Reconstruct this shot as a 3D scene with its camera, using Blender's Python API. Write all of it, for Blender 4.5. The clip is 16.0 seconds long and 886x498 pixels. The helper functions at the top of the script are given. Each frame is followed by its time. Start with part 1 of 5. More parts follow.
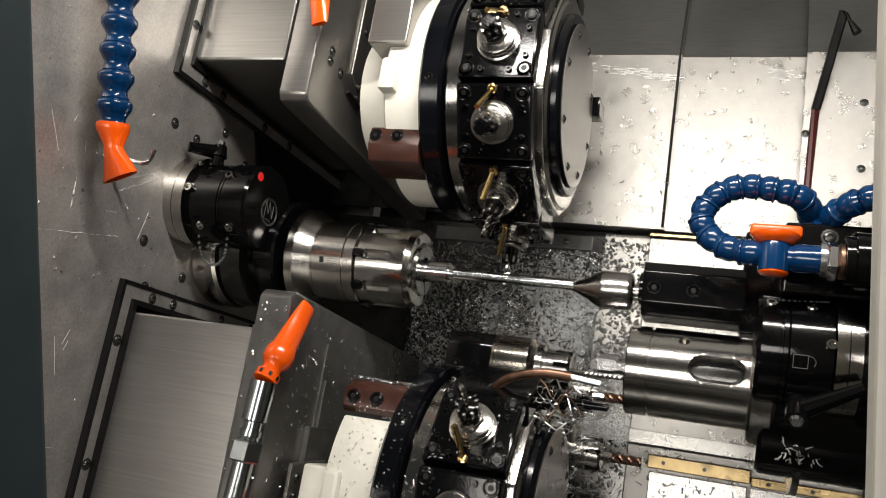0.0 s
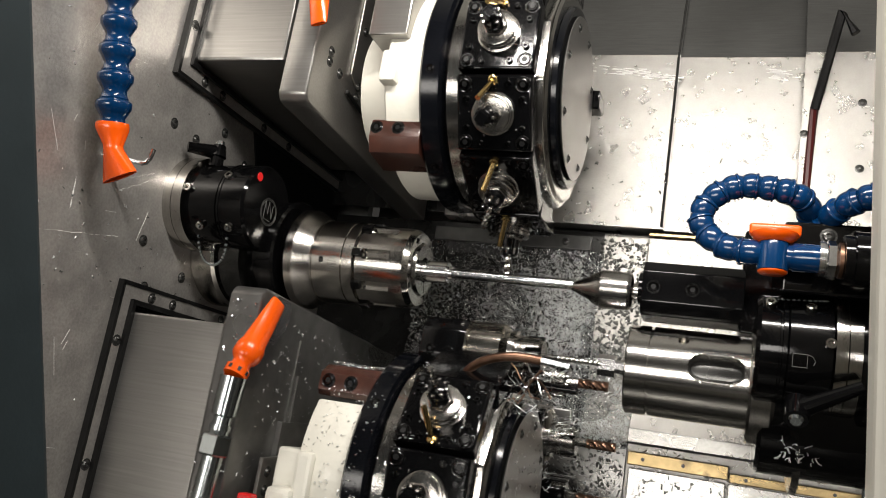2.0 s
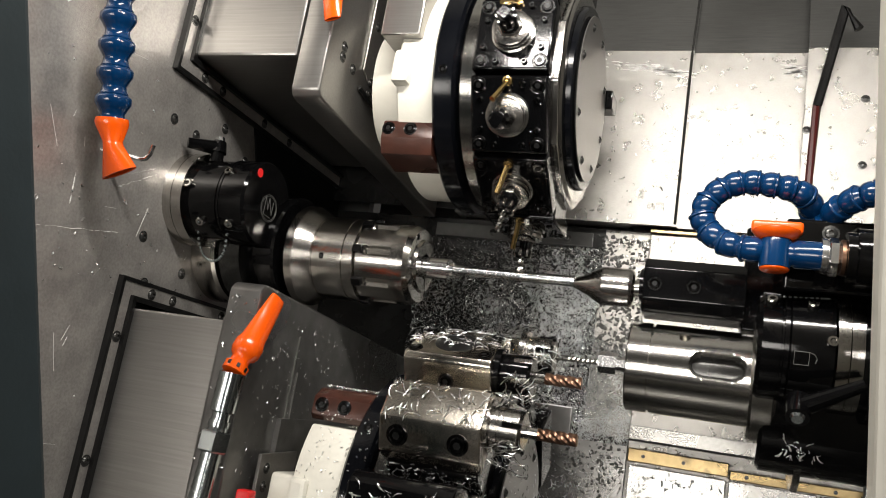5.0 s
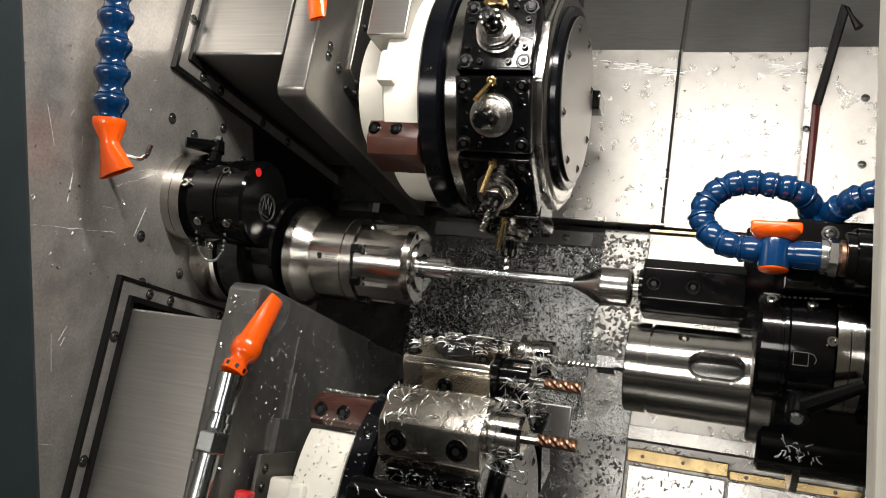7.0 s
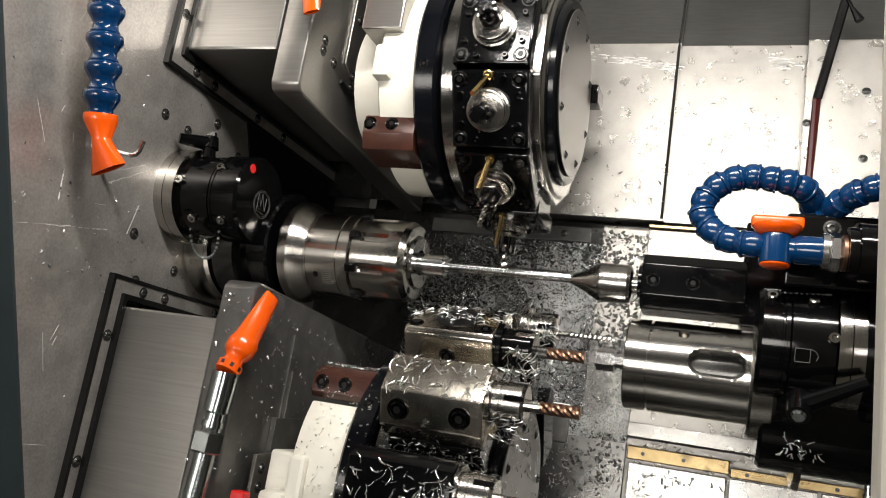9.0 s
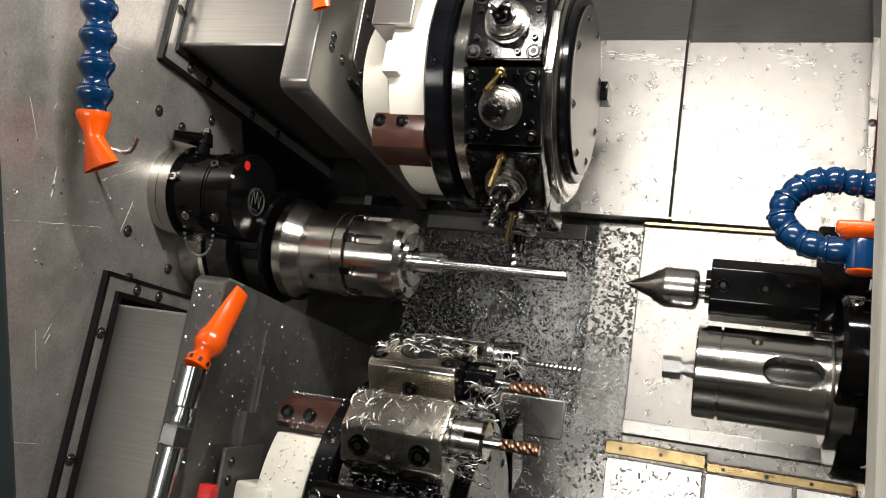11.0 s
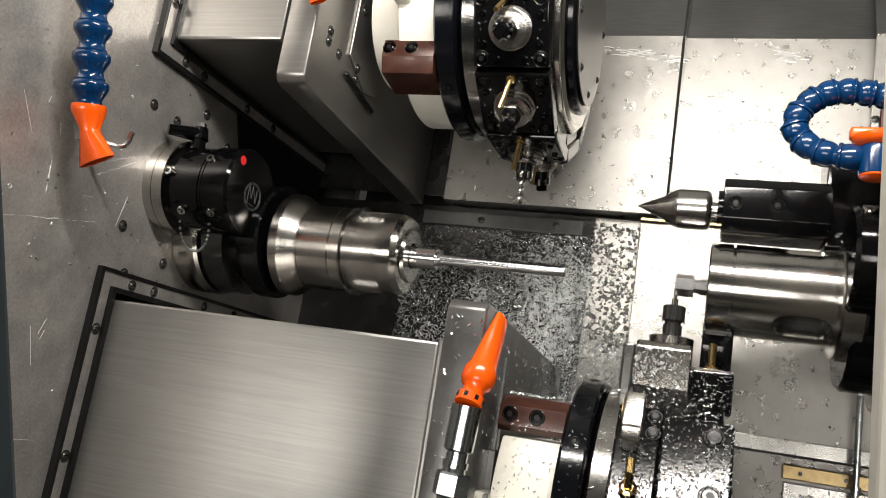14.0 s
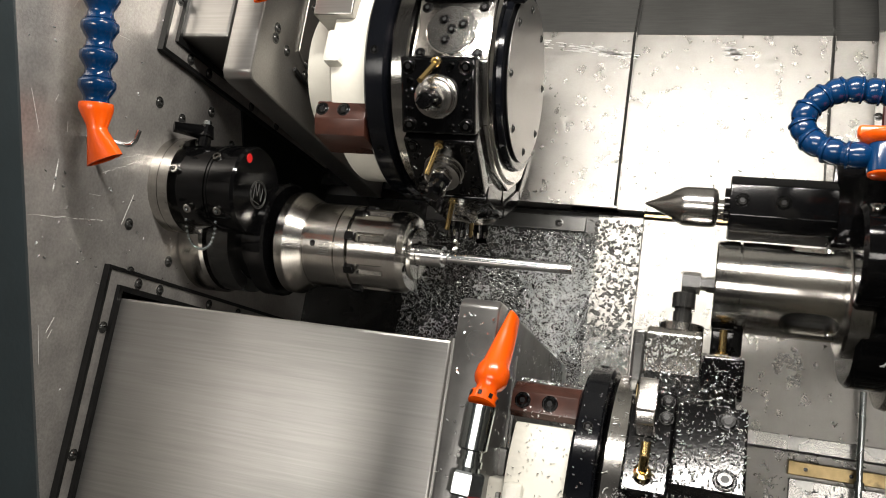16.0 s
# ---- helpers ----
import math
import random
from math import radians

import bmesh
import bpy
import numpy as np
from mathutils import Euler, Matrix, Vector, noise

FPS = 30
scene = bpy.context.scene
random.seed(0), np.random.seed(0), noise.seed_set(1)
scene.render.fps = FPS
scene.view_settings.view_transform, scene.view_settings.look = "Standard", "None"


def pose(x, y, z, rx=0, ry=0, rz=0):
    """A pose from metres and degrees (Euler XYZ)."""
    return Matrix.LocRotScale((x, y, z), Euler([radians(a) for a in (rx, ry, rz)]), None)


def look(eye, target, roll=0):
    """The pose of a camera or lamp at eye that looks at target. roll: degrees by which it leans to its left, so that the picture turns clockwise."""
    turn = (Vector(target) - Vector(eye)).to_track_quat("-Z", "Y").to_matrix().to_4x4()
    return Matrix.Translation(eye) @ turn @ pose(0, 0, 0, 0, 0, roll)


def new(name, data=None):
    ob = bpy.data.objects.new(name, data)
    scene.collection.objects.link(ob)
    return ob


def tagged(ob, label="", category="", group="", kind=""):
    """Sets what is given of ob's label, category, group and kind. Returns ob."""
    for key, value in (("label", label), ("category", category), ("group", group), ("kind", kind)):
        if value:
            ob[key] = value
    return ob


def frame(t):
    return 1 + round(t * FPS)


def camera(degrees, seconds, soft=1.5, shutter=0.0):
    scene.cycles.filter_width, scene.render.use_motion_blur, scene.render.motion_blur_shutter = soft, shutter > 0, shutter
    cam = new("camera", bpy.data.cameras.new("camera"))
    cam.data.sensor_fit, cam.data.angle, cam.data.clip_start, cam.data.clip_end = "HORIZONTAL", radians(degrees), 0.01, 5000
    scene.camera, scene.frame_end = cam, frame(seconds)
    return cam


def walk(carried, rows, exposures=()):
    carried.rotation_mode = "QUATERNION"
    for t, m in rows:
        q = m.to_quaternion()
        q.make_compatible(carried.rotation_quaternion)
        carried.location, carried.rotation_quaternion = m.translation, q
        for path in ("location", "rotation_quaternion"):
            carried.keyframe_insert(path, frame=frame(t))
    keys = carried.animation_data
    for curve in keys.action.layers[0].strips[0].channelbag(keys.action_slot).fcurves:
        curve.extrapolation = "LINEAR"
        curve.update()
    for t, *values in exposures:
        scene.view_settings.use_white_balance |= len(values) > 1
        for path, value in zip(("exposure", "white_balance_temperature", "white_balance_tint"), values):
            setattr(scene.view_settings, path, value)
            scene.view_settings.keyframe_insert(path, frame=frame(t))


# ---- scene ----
TILT = Matrix.Rotation(radians(-19), 4, "X")      # the machine's slant bed leans back

# camera path
PATH = [
    (0, pose(0.3713, -0.9535, 0.1233, 84.558, -2.857, 20.045)),
    (0.5, pose(0.3703, -0.9544, 0.1228, 84.495, -2.995, 20.011)),
    (1, pose(0.3708, -0.9541, 0.1224, 84.545, -2.903, 19.843)),
    (1.5, pose(0.3713, -0.9561, 0.1215, 84.673, -2.851, 19.797)),
    (2, pose(0.3705, -0.9545, 0.1218, 84.640, -2.824, 19.932)),
    (2.5, pose(0.3695, -0.9498, 0.1214, 84.510, -2.840, 20.020)),
    (3, pose(0.3700, -0.9489, 0.1215, 84.470, -2.760, 19.934)),
    (3.5, pose(0.3719, -0.9501, 0.1228, 84.386, -2.912, 20.026)),
    (4, pose(0.3716, -0.9511, 0.1227, 84.315, -2.906, 20.140)),
    (6.5, pose(0.3706, -0.9506, 0.1223, 84.359, -2.853, 19.964)),
    (7, pose(0.3713, -0.9483, 0.1241, 84.214, -2.882, 20.060)),
    (7.5, pose(0.3695, -0.9426, 0.1228, 84.082, -2.779, 19.936)),
    (8, pose(0.3680, -0.9387, 0.1220, 83.939, -2.711, 19.882)),
    (8.5, pose(0.3675, -0.9356, 0.1213, 83.960, -2.690, 19.866)),
    (9, pose(0.3699, -0.9369, 0.1231, 83.962, -2.679, 19.974)),
    (11.5, pose(0.3683, -0.9339, 0.1277, 83.487, -2.870, 19.542)),
    (12, pose(0.3658, -0.9368, 0.1269, 83.535, -2.990, 19.388)),
    (12.5, pose(0.3648, -0.9358, 0.1267, 83.451, -3.204, 19.110)),
    (13, pose(0.3637, -0.9348, 0.1277, 83.329, -3.271, 18.958)),
    (13.5, pose(0.3619, -0.9326, 0.1253, 83.361, -3.035, 18.794)),
    (14, pose(0.3613, -0.9336, 0.1272, 83.234, -2.963, 19.056)),
    (14.5, pose(0.3623, -0.9366, 0.1285, 83.148, -3.066, 19.095)),
    (15, pose(0.3569, -0.9362, 0.1271, 83.099, -2.972, 18.911)),
    (15.5, pose(0.3515, -0.9385, 0.1261, 83.139, -3.013, 18.722)),
    (16, pose(0.3469, -0.9388, 0.1306, 82.849, -2.929, 18.613)),
]
cam = camera(57.46, 16.0, soft=1.0, shutter=0.4)
walk(cam, PATH, exposures=[(0, 0.03), (1.5, 0.13), (3.5, 0.24), (9, 0.24), (12.5, 0.25), (14.5, 0.28), (16, 0.28)])

# workshop light outside the open door, and the machine's own lamps
world = bpy.data.worlds.new("workshop")
scene.world = world
world.use_nodes = True
bg = world.node_tree.nodes["Background"]
bg.inputs[0].default_value, bg.inputs[1].default_value = (1.0, 0.93, 0.86, 1), 0.03


def area(name, place, target, sx, sy, power, colour=(1, 0.95, 0.885)):
    d = bpy.data.lights.new(name, "AREA")
    d.shape, d.size, d.size_y, d.energy, d.color = "RECTANGLE", sx, sy, power, colour
    ob = new(name, d)
    ob.matrix_world = TILT @ look(place, target)
    return ob


area("work_lamp", (0.285, -0.62, 0.455), (0.13, 0.25, 0.0), 0.64, 0.05, 9.5)
area("workshop_lamp", (0.03, -2.5, -0.40), (0.15, 0.2, -0.2), 2.15, 0.46, 33)


# ---- materials ----
def material(name, colour, rough=0.4, metal=0.0, vary=0.15, scale=40.0, bump=0.0, bump_scale=300.0, stretch=(1, 1, 1),
             coat=0.0, spec=0.5, stain=None, stain_at=0.55, stain_scale=6.0, rough_vary=0.12):
    """Two scales of variation in colour and gloss, fine relief, and stains with a shape of their own."""
    m = bpy.data.materials.new(name)
    m.use_nodes = True
    nt = m.node_tree
    n, link = nt.nodes, nt.links.new
    b = n["Principled BSDF"]
    b.inputs["Metallic"].default_value = metal
    b.inputs["Coat Weight"].default_value = coat
    b.inputs["Coat Roughness"].default_value = 0.08
    b.inputs["Specular IOR Level"].default_value = spec
    co = n.new("ShaderNodeTexCoord")
    mp = n.new("ShaderNodeMapping")
    mp.inputs["Scale"].default_value = stretch
    link(co.outputs["Object"], mp.inputs[0])

    def tex(s, detail=4.0, src=None):
        t = n.new("ShaderNodeTexNoise")
        t.inputs["Scale"].default_value, t.inputs["Detail"].default_value = s, detail
        link((src or mp).outputs[0] if src is None else src, t.inputs["Vector"])
        return t.outputs["Fac"]

    def ramp(fac, lo, hi, a, c):
        r = n.new("ShaderNodeMapRange")
        for i, v in zip((1, 2, 3, 4), (lo, hi, a, c)):
            r.inputs[i].default_value = v
        link(fac, r.inputs[0])
        return r.outputs[0]
    fine, broad = tex(scale), tex(scale * 0.12, 3.0, co.outputs["Object"])
    mixf = n.new("ShaderNodeMath")
    mixf.operation = "MULTIPLY"
    link(ramp(fine, 0.3, 0.7, 1 - vary, 1 + vary), mixf.inputs[0])
    link(ramp(broad, 0.3, 0.7, 1 - vary, 1 + vary), mixf.inputs[1])
    mul = n.new("ShaderNodeVectorMath")
    mul.operation = "SCALE"
    mul.inputs[0].default_value = colour
    link(mixf.outputs[0], mul.inputs["Scale"])
    out = mul.outputs[0]
    if stain:
        mx = n.new("ShaderNodeMix")
        mx.data_type = "RGBA"
        link(ramp(tex(stain_scale, 8.0, co.outputs["Object"]), stain_at, stain_at + 0.09, 0, 0.75), mx.inputs["Factor"])
        link(out, mx.inputs["A"])
        mx.inputs["B"].default_value = (*stain, 1)
        out = mx.outputs["Result"]
    link(out, b.inputs["Base Color"])
    link(ramp(broad, 0.3, 0.7, max(0.03, rough - rough_vary), rough + rough_vary), b.inputs["Roughness"])
    if bump:
        bp = n.new("ShaderNodeBump")
        bp.inputs["Strength"].default_value, bp.inputs["Distance"].default_value = bump, 0.001
        link(tex(bump_scale), bp.inputs["Height"])
        link(bp.outputs[0], b.inputs["Normal"])
    return m


M = dict(
    wall=material("stainless_wall", (0.36, 0.345, 0.325), 0.38, 0.62, 0.13, 300, 0.30, 600, (1, 1, 1), stain=(0.46, 0.44, 0.41), stain_at=0.64, stain_scale=14, rough_vary=0.06),
    plate=material("bright_way_cover", (0.32, 0.31, 0.29), 0.285, 0.9, 0.055, 420, 0.35, 700, (1, 1, 3), rough_vary=0.02),
    polished=material("polished_cover_sheet", (0.30, 0.295, 0.28), 0.26, 0.95, 0.08, 200, 0.12, 500, stain=(0.35, 0.34, 0.32), stain_at=0.6, stain_scale=20, rough_vary=0.05),
    concrete=material("workshop_concrete", (0.28, 0.27, 0.26), 0.6, 0.0, 0.15, 12, 0.3, 80, stain=(0.16, 0.15, 0.14), stain_at=0.6, stain_scale=2),
    cover=material("brushed_cover_steel", (0.33, 0.32, 0.305), 0.32, 0.9, 0.08, 60, 0.04, 700, (0.2, 8, 8), rough_vary=0.03),
    darkplate=material("dark_cover_steel_and_recess_shade", (0.085, 0.085, 0.082), 0.28, 0.8, 0.15, 50, 0.15, 400, stain=(0.3, 0.3, 0.29), stain_at=0.62, stain_scale=14),
    endplate=material("oily_end_plate_steel", (0.19, 0.187, 0.18), 0.32, 0.8, 0.15, 50, 0.15, 400, stain=(0.30, 0.30, 0.29), stain_at=0.62, stain_scale=14),
    bed=material("oily_bed_steel_and_shade", (0.030, 0.030, 0.029), 0.22, 0.6, 0.2, 40, 0.2, 300, stain=(0.045, 0.045, 0.045), stain_at=0.55, stain_scale=12),
    steel=material("ground_steel", (0.50, 0.485, 0.455), 0.13, 1.0, 0.06, 30, 0.05, 900, (30, 1, 1), rough_vary=0.035),
    satin=material("turned_steel", (0.40, 0.385, 0.36), 0.19, 1.0, 0.10, 25, 0.10, 700, (40, 1, 1), rough_vary=0.05),
    bronze=material("oily_holder_steel", (0.50, 0.465, 0.405), 0.27, 1.0, 0.16, 60, 0.16, 300, stain=(0.22, 0.19, 0.14), stain_at=0.63, stain_scale=30),
    black=material("black_oxide_steel", (0.0022, 0.0022, 0.0024), 0.10, 0.0, 0.3, 40, 0.06, 350, spec=0.32, rough_vary=0.04),
    ring=material("dark_blued_ring", (0.0028, 0.0032, 0.0044), 0.11, 0.0, 0.2, 30, 0.06, 400, spec=0.35, rough_vary=0.05),
    screw=material("dark_screw_steel", (0.035, 0.035, 0.035), 0.20, 1.0, 0.3, 160),
    rubber=material("black_rubber_and_shade", (0.005, 0.005, 0.005), 0.38, 0.0, 0.2, 60, 0.1, 600, spec=0.3),
    white=material("white_machine_paint", (0.72, 0.70, 0.62), 0.38, 0.0, 0.05, 30, 0.35, 120, coat=0.2, stain=(0.55, 0.53, 0.47), stain_at=0.63, stain_scale=16),
    brown=material("brown_coated_block", (0.048, 0.017, 0.011), 0.30, 0.1, 0.3, 60, 0.18, 400, coat=0.2),
    blue=material("blue_hose_plastic", (0.001, 0.023, 0.078), 0.14, 0.0, 0.12, 30, 0.04, 500, coat=0.25, rough_vary=0.06),
    orange=material("orange_plastic", (0.82, 0.095, 0.002), 0.24, 0.0, 0.06, 30, 0.04, 400, coat=0.2, rough_vary=0.06),
    brass=material("brass", (0.56, 0.40, 0.17), 0.22, 1.0, 0.15, 40, 0.08, 500),
    worn=material("worn_brass_strip", (0.30, 0.225, 0.115), 0.36, 1.0, 0.25, 50, 0.15, 400, stain=(0.10, 0.08, 0.05), stain_at=0.56, stain_scale=30),
    copper=material("copper_coated_cutter", (0.21, 0.12, 0.08), 0.36, 1.0, 0.2, 80),
    zinc=material("zinc_plated_steel", (0.40, 0.43, 0.43), 0.24, 1.0, 0.1, 40, 0.05, 500),
    pillar=material("dark_blue_grey_paint", (0.030, 0.045, 0.052), 0.5, 0.0, 0.1, 30, 0.15, 300),
    cream=material("cream_paint", (0.62, 0.60, 0.53), 0.45, 0.0, 0.06, 30, 0.1, 300),
    red=material("red_paint", (0.65, 0.02, 0.02), 0.35, 0.0, 0.1, 30),
    darkred=material("dark_red_wiper", (0.06, 0.006, 0.005), 0.4, 0.0, 0.2, 30),
    chip=material("aluminium_chips", (0.85, 0.86, 0.86), 0.27, 1.0, 0.15, 90, 0.05, 400),
    wet=material("coolant_drops", (0.10, 0.10, 0.095), 0.06, 0.35, 0.2, 60, coat=0.8, rough_vary=0.02),
    mark=material("engraved_mark", (0.14, 0.14, 0.135), 0.45, 0.6, 0.1, 30),
    scrape=material("scraped_steel", (0.72, 0.71, 0.69), 0.5, 0.1, 0.1, 60),
    # cover steel darkened: the tilted band's dimmer reflection is put into the colour
    hood=material("dim_reflection_hood_steel", (0.155, 0.155, 0.15), 0.42, 0.8, 0.10, 70, 0.3, 350, (0.4, 6, 6), rough_vary=0.05),
    grey=material("grey_enclosure_paint", (0.45, 0.45, 0.43), 0.5, 0.0, 0.06, 20, 0.1, 300),
    alu=material("bare_aluminium_stock", (0.74, 0.74, 0.74), 0.20, 1.0, 0.06, 40, 0.03, 800, (60, 1, 1), rough_vary=0.05),
)


# ---- mesh tools; local axes: x along the spindle, y away into the machine, z up the slant ----
def box(bm, x0, x1, y0, y1, z0, z1, bevel=0.0, mi=0):
    vs = [bm.verts.new((x, y, z)) for x in (x0, x1) for y in (y0, y1) for z in (z0, z1)]
    fs = [bm.faces.new([vs[i] for i in q]) for q in
          ((0, 1, 3, 2), (4, 6, 7, 5), (0, 4, 5, 1), (2, 3, 7, 6), (0, 2, 6, 4), (1, 5, 7, 3))]
    for f in fs:
        f.material_index = mi
    if bevel:
        edges = list({e for f in fs for e in f.edges})
        r = bmesh.ops.bevel(bm, geom=edges, offset=bevel, segments=2, profile=0.5, affect="EDGES")
        for f in r["faces"]:
            f.material_index = mi
    return bm


def prism(bm, outline, x0, x1, bevel=0.0, mi=0):
    """An outline in (y, z), drawn out along x."""
    a = [bm.verts.new((x0, y, z)) for y, z in outline]
    b = [bm.verts.new((x1, y, z)) for y, z in outline]
    fs = [bm.faces.new(a[::-1]), bm.faces.new(b)]
    k = len(a)
    for i in range(k):
        fs.append(bm.faces.new((a[i], a[(i + 1) % k], b[(i + 1) % k], b[i])))
    bmesh.ops.recalc_face_normals(bm, faces=fs)
    for f in fs:
        f.material_index = mi
    if bevel:
        r = bmesh.ops.bevel(bm, geom=list({e for f in fs for e in f.edges}), offset=bevel, segments=2, profile=0.5, affect="EDGES")
        for f in r["faces"]:
            f.material_index = mi
    return bm


def lathe(bm, profile, seg=48, at=(0, 0, 0), axis="X", mi=0, m=None):
    """A profile of (along, radius) turned round an axis."""
    if m is None:
        m = Matrix.Translation(at) @ {"X": Matrix.Rotation(radians(90), 4, "Y"), "Y": Matrix.Rotation(radians(-90), 4, "X"), "Z": Matrix.Identity(4)}[axis]
    rings = []
    for h, r in profile:
        if r < 1e-6:
            rings.append([bm.verts.new(m @ Vector((0, 0, h)))])
        else:
            rings.append([bm.verts.new(m @ Vector((r * math.cos(2 * math.pi * i / seg), r * math.sin(2 * math.pi * i / seg), h))) for i in range(seg)])
    made = []
    for a, b in zip(rings, rings[1:]):
        for i in range(seg):
            j = (i + 1) % seg
            q = [a[i % len(a)], a[j % len(a)], b[j % len(b)], b[i % len(b)]]
            q = [v for k, v in enumerate(q) if v not in q[:k]]
            if len(q) > 2:
                made.append(bm.faces.new(q))
    for r in (rings[0], rings[-1]):
        if len(r) > 2:
            made.append(bm.faces.new(r if r is rings[-1] else r[::-1]))
    bmesh.ops.recalc_face_normals(bm, faces=made)
    for f in made:
        f.material_index = mi
    return bm


def rod(bm, p, q, r0, r1=None, seg=12, mi=0):
    p, q = Vector(p), Vector(q)
    m = Matrix.Translation(p) @ (q - p).to_track_quat("Z", "Y").to_matrix().to_4x4()
    return lathe(bm, [(0, r0), ((q - p).length, r0 if r1 is None else r1)], seg, mi=mi, m=m)


def tube(bm, pts, r, seg=10, mi=0):
    """A bent round bar through points."""
    pts = [Vector(p) for p in pts]
    rings = []
    for i, p in enumerate(pts):
        d = (pts[min(i + 1, len(pts) - 1)] - pts[max(i - 1, 0)]).normalized()
        q = d.to_track_quat("Z", "Y").to_matrix()
        rings.append([bm.verts.new(p + q @ Vector((r * math.cos(2 * math.pi * k / seg), r * math.sin(2 * math.pi * k / seg), 0))) for k in range(seg)])
    for a, b in zip(rings, rings[1:]):
        for k in range(seg):
            bm.faces.new((a[k], a[(k + 1) % seg], b[(k + 1) % seg], b[k])).material_index = mi
    bm.faces.new(rings[0][::-1]).material_index = mi
    bm.faces.new(rings[-1]).material_index = mi
    return bm


def mesh_of(name, bm, mats, angle=21):
    me = bpy.data.meshes.new(name)
    bm.to_mesh(me)
    bm.free()
    for m in (mats if isinstance(mats, (list, tuple)) else [mats]):
        me.materials.append(M[m])
    me.shade_smooth()
    me.set_sharp_from_angle(angle=radians(50 if mats in ("blue", "orange") else angle))
    return me


def part(name, bm, mats, parent, label="", at=None):
    """One mesh under a thing or a part."""
    ob = new(name, bm if isinstance(bm, bpy.types.Mesh) else mesh_of(name, bm, mats))
    ob.parent = parent
    if at is not None:
        ob.matrix_local = at
    return tagged(ob, label)


def thing(name, label, category, at=(0, 0, 0), bm=None, mats=None, group="", kind="", turn=None):
    """A top-level thing in the machine's slanted axes."""
    ob = new(name, mesh_of(name, bm, mats) if bm is not None else None)
    ob.matrix_world = TILT @ Matrix.Translation(at) @ (turn or Matrix.Identity(4))
    return tagged(ob, label, category, group, kind)


def aim(p, d):
    return Matrix.Translation(p) @ Vector(d).to_track_quat("Z", "Y").to_matrix().to_4x4()


SCREWS = {}


def screw_mesh(r, style="cap"):
    key = (r, style)
    if key not in SCREWS:
        bm = bmesh.new()
        if style == "cap":       # socket head cap screw
            lathe(bm, [(-r, r), (r * 0.75, r), (r * 0.95, r * 0.86), (r * 0.95, r * 0.52), (r * 0.25, r * 0.45), (r * 0.2, 0)], 18, axis="Z")
            SCREWS[key] = mesh_of("screw", bm, "steel" if r > 0.0045 else "screw")
        elif style == "sunk":    # dark counterbored screw
            lathe(bm, [(-r * 0.2, r * 1.40), (r * 0.06, r * 1.40), (r * 0.09, r * 1.34), (r * 0.05, r * 1.28)], 24, axis="Z")
            # black faces here paint the shade of the counterbore gap and hex socket
            lathe(bm, [(0.0, r * 1.28), (r * 0.05, r * 1.28), (r * 0.05, r * 0.8)], 24, axis="Z", mi=1)
            lathe(bm, [(0, r), (r * 0.22, r), (r * 0.32, r * 0.86), (r * 0.32, r * 0.52)], 24, axis="Z")
            lathe(bm, [(r * 0.2, r * 0.52), (r * 0.33, r * 0.52), (r * 0.33, 0)], 6, axis="Z", mi=1)
            SCREWS[key] = mesh_of("screw", bm, ["screw", "rubber"])
        else:                    # button head
            lathe(bm, [(-r * 0.3, r * 1.35), (r * 0.12, r * 1.35), (r * 0.15, r), (r * 0.45, r * 0.82), (r * 0.6, r * 0.45), (r * 0.3, r * 0.4), (r * 0.28, 0)], 18, axis="Z")
            SCREWS[key] = mesh_of("screw", bm, "darkplate")
    return SCREWS[key]


def screw(parent, p, d, r=0.004, style="cap"):
    return part("screw", screw_mesh(r, style), None, parent, at=aim(p, d))


def chip_bm(n, spot, size=(0.004, 0.009), seed=1, width=0.0007, lift=0.0008):
    """Curled turning chips; spot() gives a place and the two axes of the face that they lie on."""
    rnd = random.Random(seed)
    verts, faces = [], []
    for _ in range(n):
        p, ux, uy, uz = spot(rnd)
        a, ln = rnd.uniform(0, 6.283), rnd.uniform(*size)
        cx, sx = math.cos(a), math.sin(a)
        along, across = ux * cx + uy * sx, uy * cx - ux * sx
        w, bend, rise = width * rnd.uniform(0.6, 1.7), rnd.uniform(-0.45, 0.45), rnd.uniform(0.0, 0.6)
        k0 = len(verts)
        for i in range(4):
            s = i / 3 - 0.5
            c = p + along * (s * ln) + across * (bend * ln * (0.25 - s * s) * 2) + uz * (lift * rnd.uniform(0.6, 2.2) + rise * ln * (0.25 - s * s))
            tw = rnd.uniform(-1.3, 1.3)
            off = across * (w * math.cos(tw)) + uz * (w * math.sin(tw) * 0.9)
            verts += [c - off, c + off, c + uz * w * 0.9]
        for i in range(3):
            b, e = k0 + 3 * i, k0 + 3 * i + 3
            faces += [(b, e, e + 2, b + 2), (b + 2, e + 2, e + 1, b + 1), (b + 1, e + 1, e, b)]
    return verts, faces


def chips(name, parent, n, spot, **kw):
    verts, faces = chip_bm(n, spot, **kw)
    name = name if parent is None else "swarf"
    me = bpy.data.meshes.new(name)
    me.from_pydata([tuple(v) for v in verts], [], faces)
    me.materials.append(M["chip"])
    ob = new(name, me)
    if parent is not None:
        ob.parent = parent
    return tagged(ob, kind="stuff")


